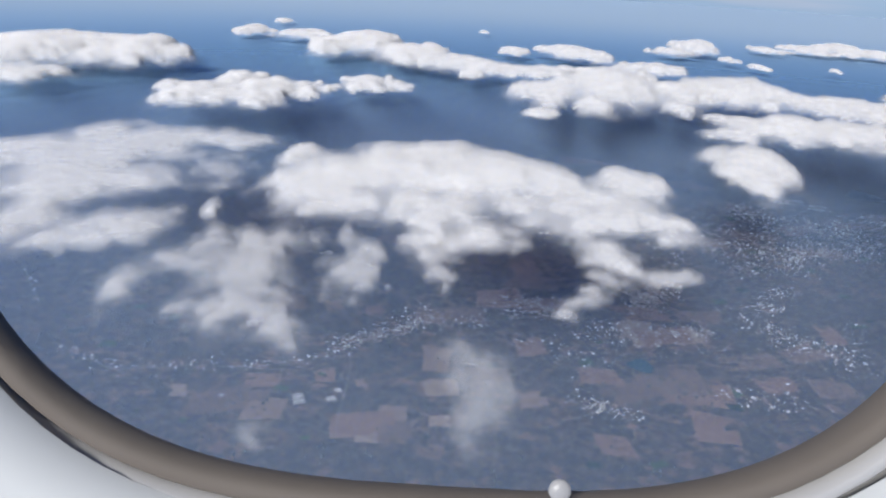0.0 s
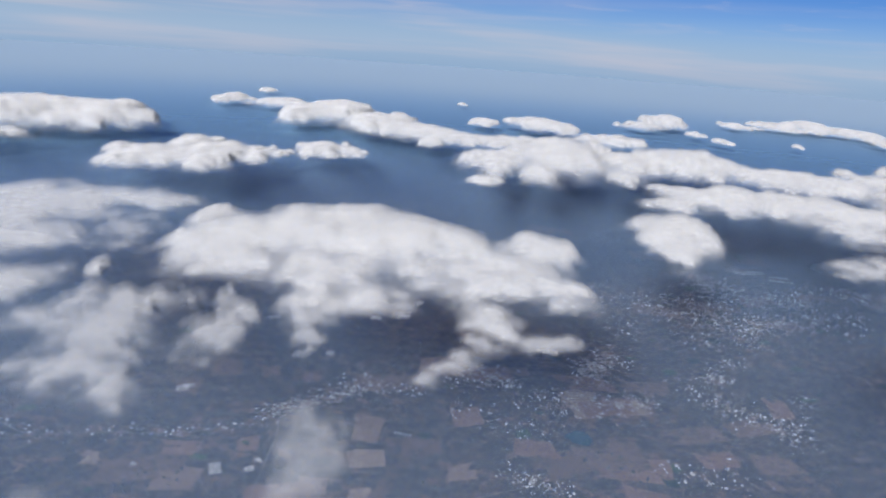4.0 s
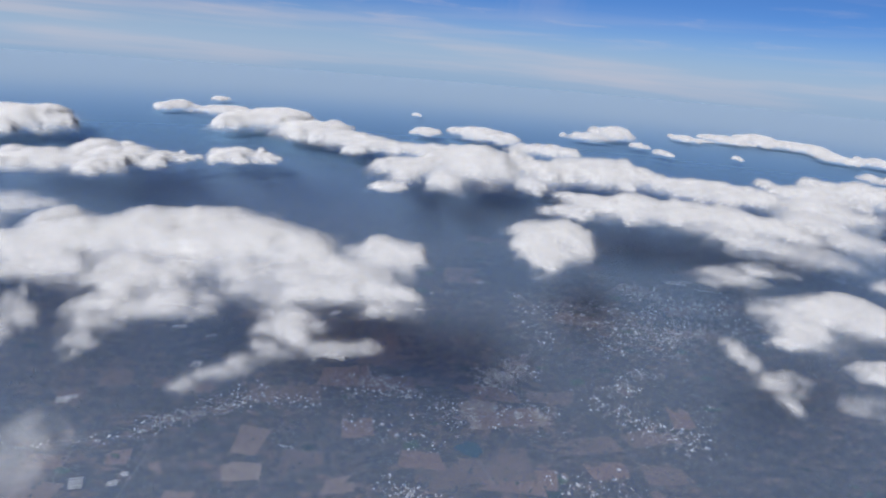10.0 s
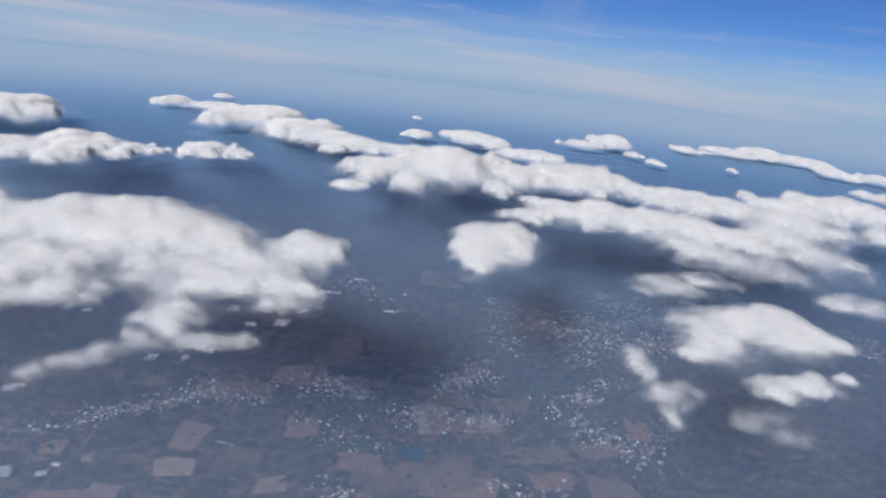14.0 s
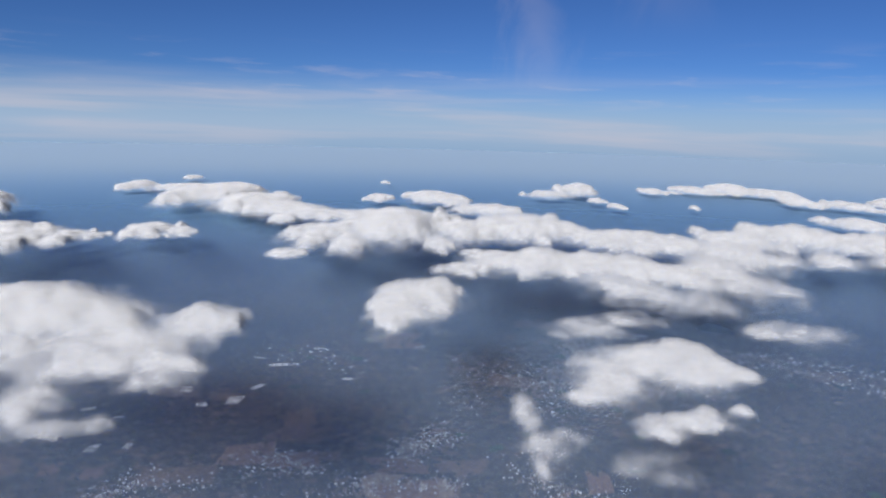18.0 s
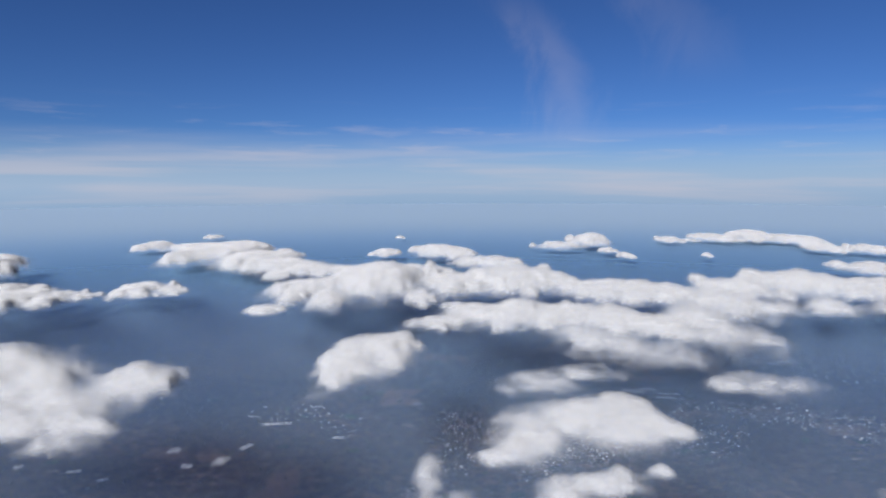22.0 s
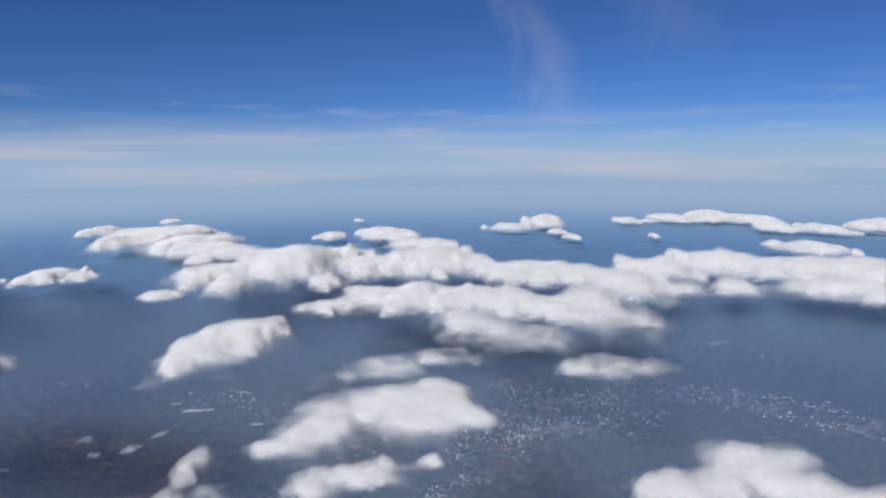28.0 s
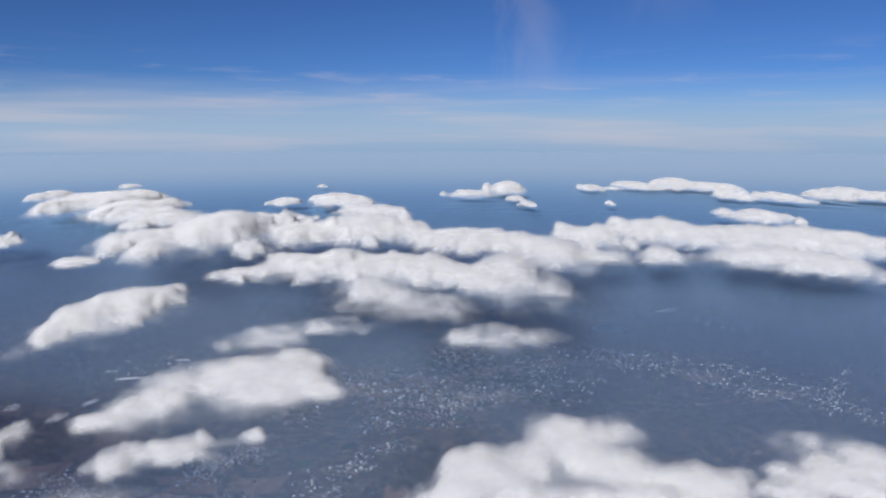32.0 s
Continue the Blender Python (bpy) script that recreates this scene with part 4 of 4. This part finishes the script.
cloud("cumulus_cloud", "tall white cumulus crown with billowing domes", 0.44,
      [(183.9, 481.9, 19.9, 39.9, 14.7, 105.7), (207.3, 471.5, 25.7, 50.3, 17.0, 106.2), (234.2, 468.5, 18.7, 37.5, 13.6, 105.8),
       (256.9, 442.1, 25.8, 48.1, 8.8, 106.7), (283.0, 437.8, 22.2, 41.9, 7.5, 106.4), (306.6, 439.6, 18.8, 37.7, 8.4, 105.9)])
cloud("cumulus_cloud", "low white cloud shelf with a pointed end", 0.52,
      [(153.8, 348.1, 14.3, 18.6, 4.9, 107.6), (175.8, 370.6, 20.1, 33.3, 6.9, 107.2), (203.0, 368.2, 21.2, 40.8, 9.9, 107.3),
       (228.7, 357.5, 20.7, 39.8, 8.1, 107.4), (248.9, 356.5, 17.8, 34.8, 9.2, 107.1), (267.3, 337.7, 19.9, 35.2, 6.8, 107.5)])
cloud("cumulus_cloud", "layered soft white cloud with grey hollows", 0.7,
      [(219.0, 295.8, 16.0, 28.8, 5.4, 109.1), (233.0, 279.9, 15.3, 29.2, 6.1, 109.5), (249.0, 272.3, 16.0, 23.3, 5.4, 109.3),
       (277.7, 301.6, 14.2, 27.8, 7.3, 108.2), (296.2, 306.1, 14.7, 28.8, 5.4, 107.8), (285.0, 342.4, 17.6, 34.3, 9.6, 107.1),
       (314.2, 383.2, 23.3, 45.0, 11.6, 105.7)])
cloud("cloud_scrap", "flat grey scrap of cloud", 0.88,
      [(193.2, 238.5, 16.8, 15.2, 3.0, 109.5), (213.1, 251.3, 14.3, 12.3, 3.0, 109.5), (181.2, 231.9, 5.5, 6.3, 2.5, 109.5)])
cloud("cloud_scrap", "flat grey scrap of cloud with pointed ends", 0.88,
      [(272.3, 239.9, 21.4, 12.7, 4.0, 108.3), (257.3, 236.0, 7.8, 6.4, 3.0, 108.3)])
cloud("cumulus_cloud", "wide bright white cumulus bank with a domed skyline", 0.48,
      [(344.5, 470.8, 16.1, 32.7, 9.1, 104.3), (355.9, 447.0, 19.3, 38.6, 12.3, 105.0), (395.8, 472.6, 25.1, 49.5, 14.4, 104.0),
       (421.4, 460.8, 25.1, 49.5, 13.9, 103.9), (451.3, 459.8, 25.7, 50.8, 12.2, 103.4), (479.7, 456.4, 26.3, 52.0, 12.1, 102.9),
       (492.7, 439.3, 21.6, 43.4, 12.5, 102.9), (518.0, 431.7, 26.4, 52.1, 12.4, 102.8)])
cloud("cumulus_cloud", "ragged white tail of a cumulus bank", 0.6,
      [(342.4, 388.2, 20.1, 18.9, 6.9, 106.4), (378.6, 391.2, 20.9, 26.2, 7.1, 105.9), (419.3, 383.8, 25.2, 24.6, 8.5, 105.3),
       (441.2, 373.7, 18.1, 36.1, 8.6, 105.4), (460.6, 362.3, 21.8, 40.2, 7.4, 105.4)])
cloud("cumulus_cloud", "white cumulus tuft behind a larger bank", 0.35,
      [(548.8, 616.8, 28.5, 41.3, 9.6, 97.0)])
cloud("cumulus_cloud", "small low white cloud", 0.6,
      [(59.2, 384.0, 13.0, 13.0, 3.6, 108.0)])
cloud("cumulus_cloud", "smooth white whale-shaped cumulus", 0.64,
      [(200.0, 187.5, 18.9, 20.2, 4.5, 115.0), (182.6, 177.7, 9.7, 20.9, 3.5, 115.0), (173.4, 164.1, 6.8, 9.0, 2.5, 115.0),
       (213.9, 184.4, 11.0, 12.7, 3.2, 115.0), (211.0, 195.7, 10.9, 12.5, 4.0, 115.0), (219.7, 179.9, 5.3, 5.1, 2.2, 115.0)])
cloud("cloud_scrap", "forked soft white scrap of cloud", 0.92,
      [(159.7, 158.6, 4.6, 11.0, 3.5, 113.0), (159.9, 165.9, 3.2, 6.7, 3.0, 113.0), (161.4, 142.9, 7.0, 7.4, 3.5, 113.0),
       (158.9, 135.8, 3.4, 6.6, 3.0, 113.0), (167.5, 148.9, 4.4, 4.0, 2.5, 113.0)])
cloud("cloud_scrap", "small white scrap of cloud with a raised end", 0.78,
      [(187.4, 148.1, 6.4, 8.5, 2.8, 115.0), (194.6, 150.2, 6.5, 6.0, 2.6, 115.0), (200.3, 153.2, 7.3, 6.8, 3.0, 115.0),
       (209.6, 157.9, 3.5, 4.0, 2.0, 115.0)])
cloud("cloud_scrap", "faint grey patch of vapour", 1.2,
      [(186.4, 140.1, 8.7, 10.6, 2.7, 110.0), (178.7, 139.6, 5.6, 6.3, 2.5, 110.0), (182.6, 139.8, 6.0, 7.2, 2.6, 110.0)])
cloud("cumulus_cloud", "large bright cumulus close below the aircraft", 0.62,
      [(271.5, 145.5, 13.5, 14.2, 5.0, 117.0), (260.9, 136.0, 12.5, 10.7, 5.0, 117.0), (251.1, 136.2, 8.0, 10.3, 4.0, 117.0),
       (280.1, 134.6, 12.4, 11.0, 5.0, 117.0), (291.4, 131.4, 9.9, 8.5, 4.0, 117.0), (281.4, 152.5, 6.6, 7.2, 4.0, 117.0),
       (263.2, 125.8, 14.6, 7.0, 5.0, 117.0), (280.3, 123.6, 14.4, 5.9, 5.0, 117.0), (247.5, 129.4, 6.5, 4.6, 3.0, 117.0)])
cloud("cloud_scrap", "soft white cumulus with ragged upper edge", 0.8,
      [(319.3, 141.5, 8.4, 13.3, 2.5, 115.9), (325.2, 139.2, 9.9, 14.0, 3.0, 115.8), (305.6, 131.0, 10.1, 4.4, 2.9, 116.0),
       (312.5, 136.2, 7.8, 7.5, 2.7, 116.0), (315.4, 135.1, 8.5, 7.8, 3.0, 115.9)])


# ---- the aircraft's cabin window, placed to fit the camera's view at the start ----
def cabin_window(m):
    """A rounded window in its side panel, shaped to the first view; m sets it before the first eye, its x across and y
    up.
    """
    def ring(scale, depth, count=96):
        out = []
        for i in range(count):
            t = 2 * math.pi * i / count
            c, s = math.cos(t), math.sin(t)
            out.append(Vector((scale * 0.144 * math.copysign(abs(c) ** (2 / 3.0), c), scale * 0.1715 * math.copysign(abs(s) ** (2 / 3.0), s), depth)))
        return out

    def loft(name, rings, mat, parent=None, label=""):
        verts = [m @ v for rr in rings for v in rr]
        k = len(rings[0])
        faces = [(j * k + i, j * k + (i + 1) % k, (j + 1) * k + (i + 1) % k, (j + 1) * k + i) for j in range(len(rings) - 1) for i in range(k)]
        ob = mesh_object(name, verts, faces, mat, True)
        if parent:
            ob.parent = parent
        if label:
            ob["label"] = label
        return ob

    panel = plain("cabin_panel_plastic", (0.5, 0.52, 0.52), 0.7, 0.05, 30.0, 0.0004)
    seal = plain("brown_window_seal", (0.13, 0.112, 0.095), 0.85, 0.2, 60.0, 0.0004)
    metal = plain("dull_window_rim", (0.36, 0.36, 0.36), 0.4, 0.15, 60.0, 0.0004)
    rubber = plain("dark_rubber_gap", (0.12, 0.12, 0.12), 0.7, 0.2, 60.0, 0.0004)
    # panel shifted sideways to cover the rim on the left as the camera sees it
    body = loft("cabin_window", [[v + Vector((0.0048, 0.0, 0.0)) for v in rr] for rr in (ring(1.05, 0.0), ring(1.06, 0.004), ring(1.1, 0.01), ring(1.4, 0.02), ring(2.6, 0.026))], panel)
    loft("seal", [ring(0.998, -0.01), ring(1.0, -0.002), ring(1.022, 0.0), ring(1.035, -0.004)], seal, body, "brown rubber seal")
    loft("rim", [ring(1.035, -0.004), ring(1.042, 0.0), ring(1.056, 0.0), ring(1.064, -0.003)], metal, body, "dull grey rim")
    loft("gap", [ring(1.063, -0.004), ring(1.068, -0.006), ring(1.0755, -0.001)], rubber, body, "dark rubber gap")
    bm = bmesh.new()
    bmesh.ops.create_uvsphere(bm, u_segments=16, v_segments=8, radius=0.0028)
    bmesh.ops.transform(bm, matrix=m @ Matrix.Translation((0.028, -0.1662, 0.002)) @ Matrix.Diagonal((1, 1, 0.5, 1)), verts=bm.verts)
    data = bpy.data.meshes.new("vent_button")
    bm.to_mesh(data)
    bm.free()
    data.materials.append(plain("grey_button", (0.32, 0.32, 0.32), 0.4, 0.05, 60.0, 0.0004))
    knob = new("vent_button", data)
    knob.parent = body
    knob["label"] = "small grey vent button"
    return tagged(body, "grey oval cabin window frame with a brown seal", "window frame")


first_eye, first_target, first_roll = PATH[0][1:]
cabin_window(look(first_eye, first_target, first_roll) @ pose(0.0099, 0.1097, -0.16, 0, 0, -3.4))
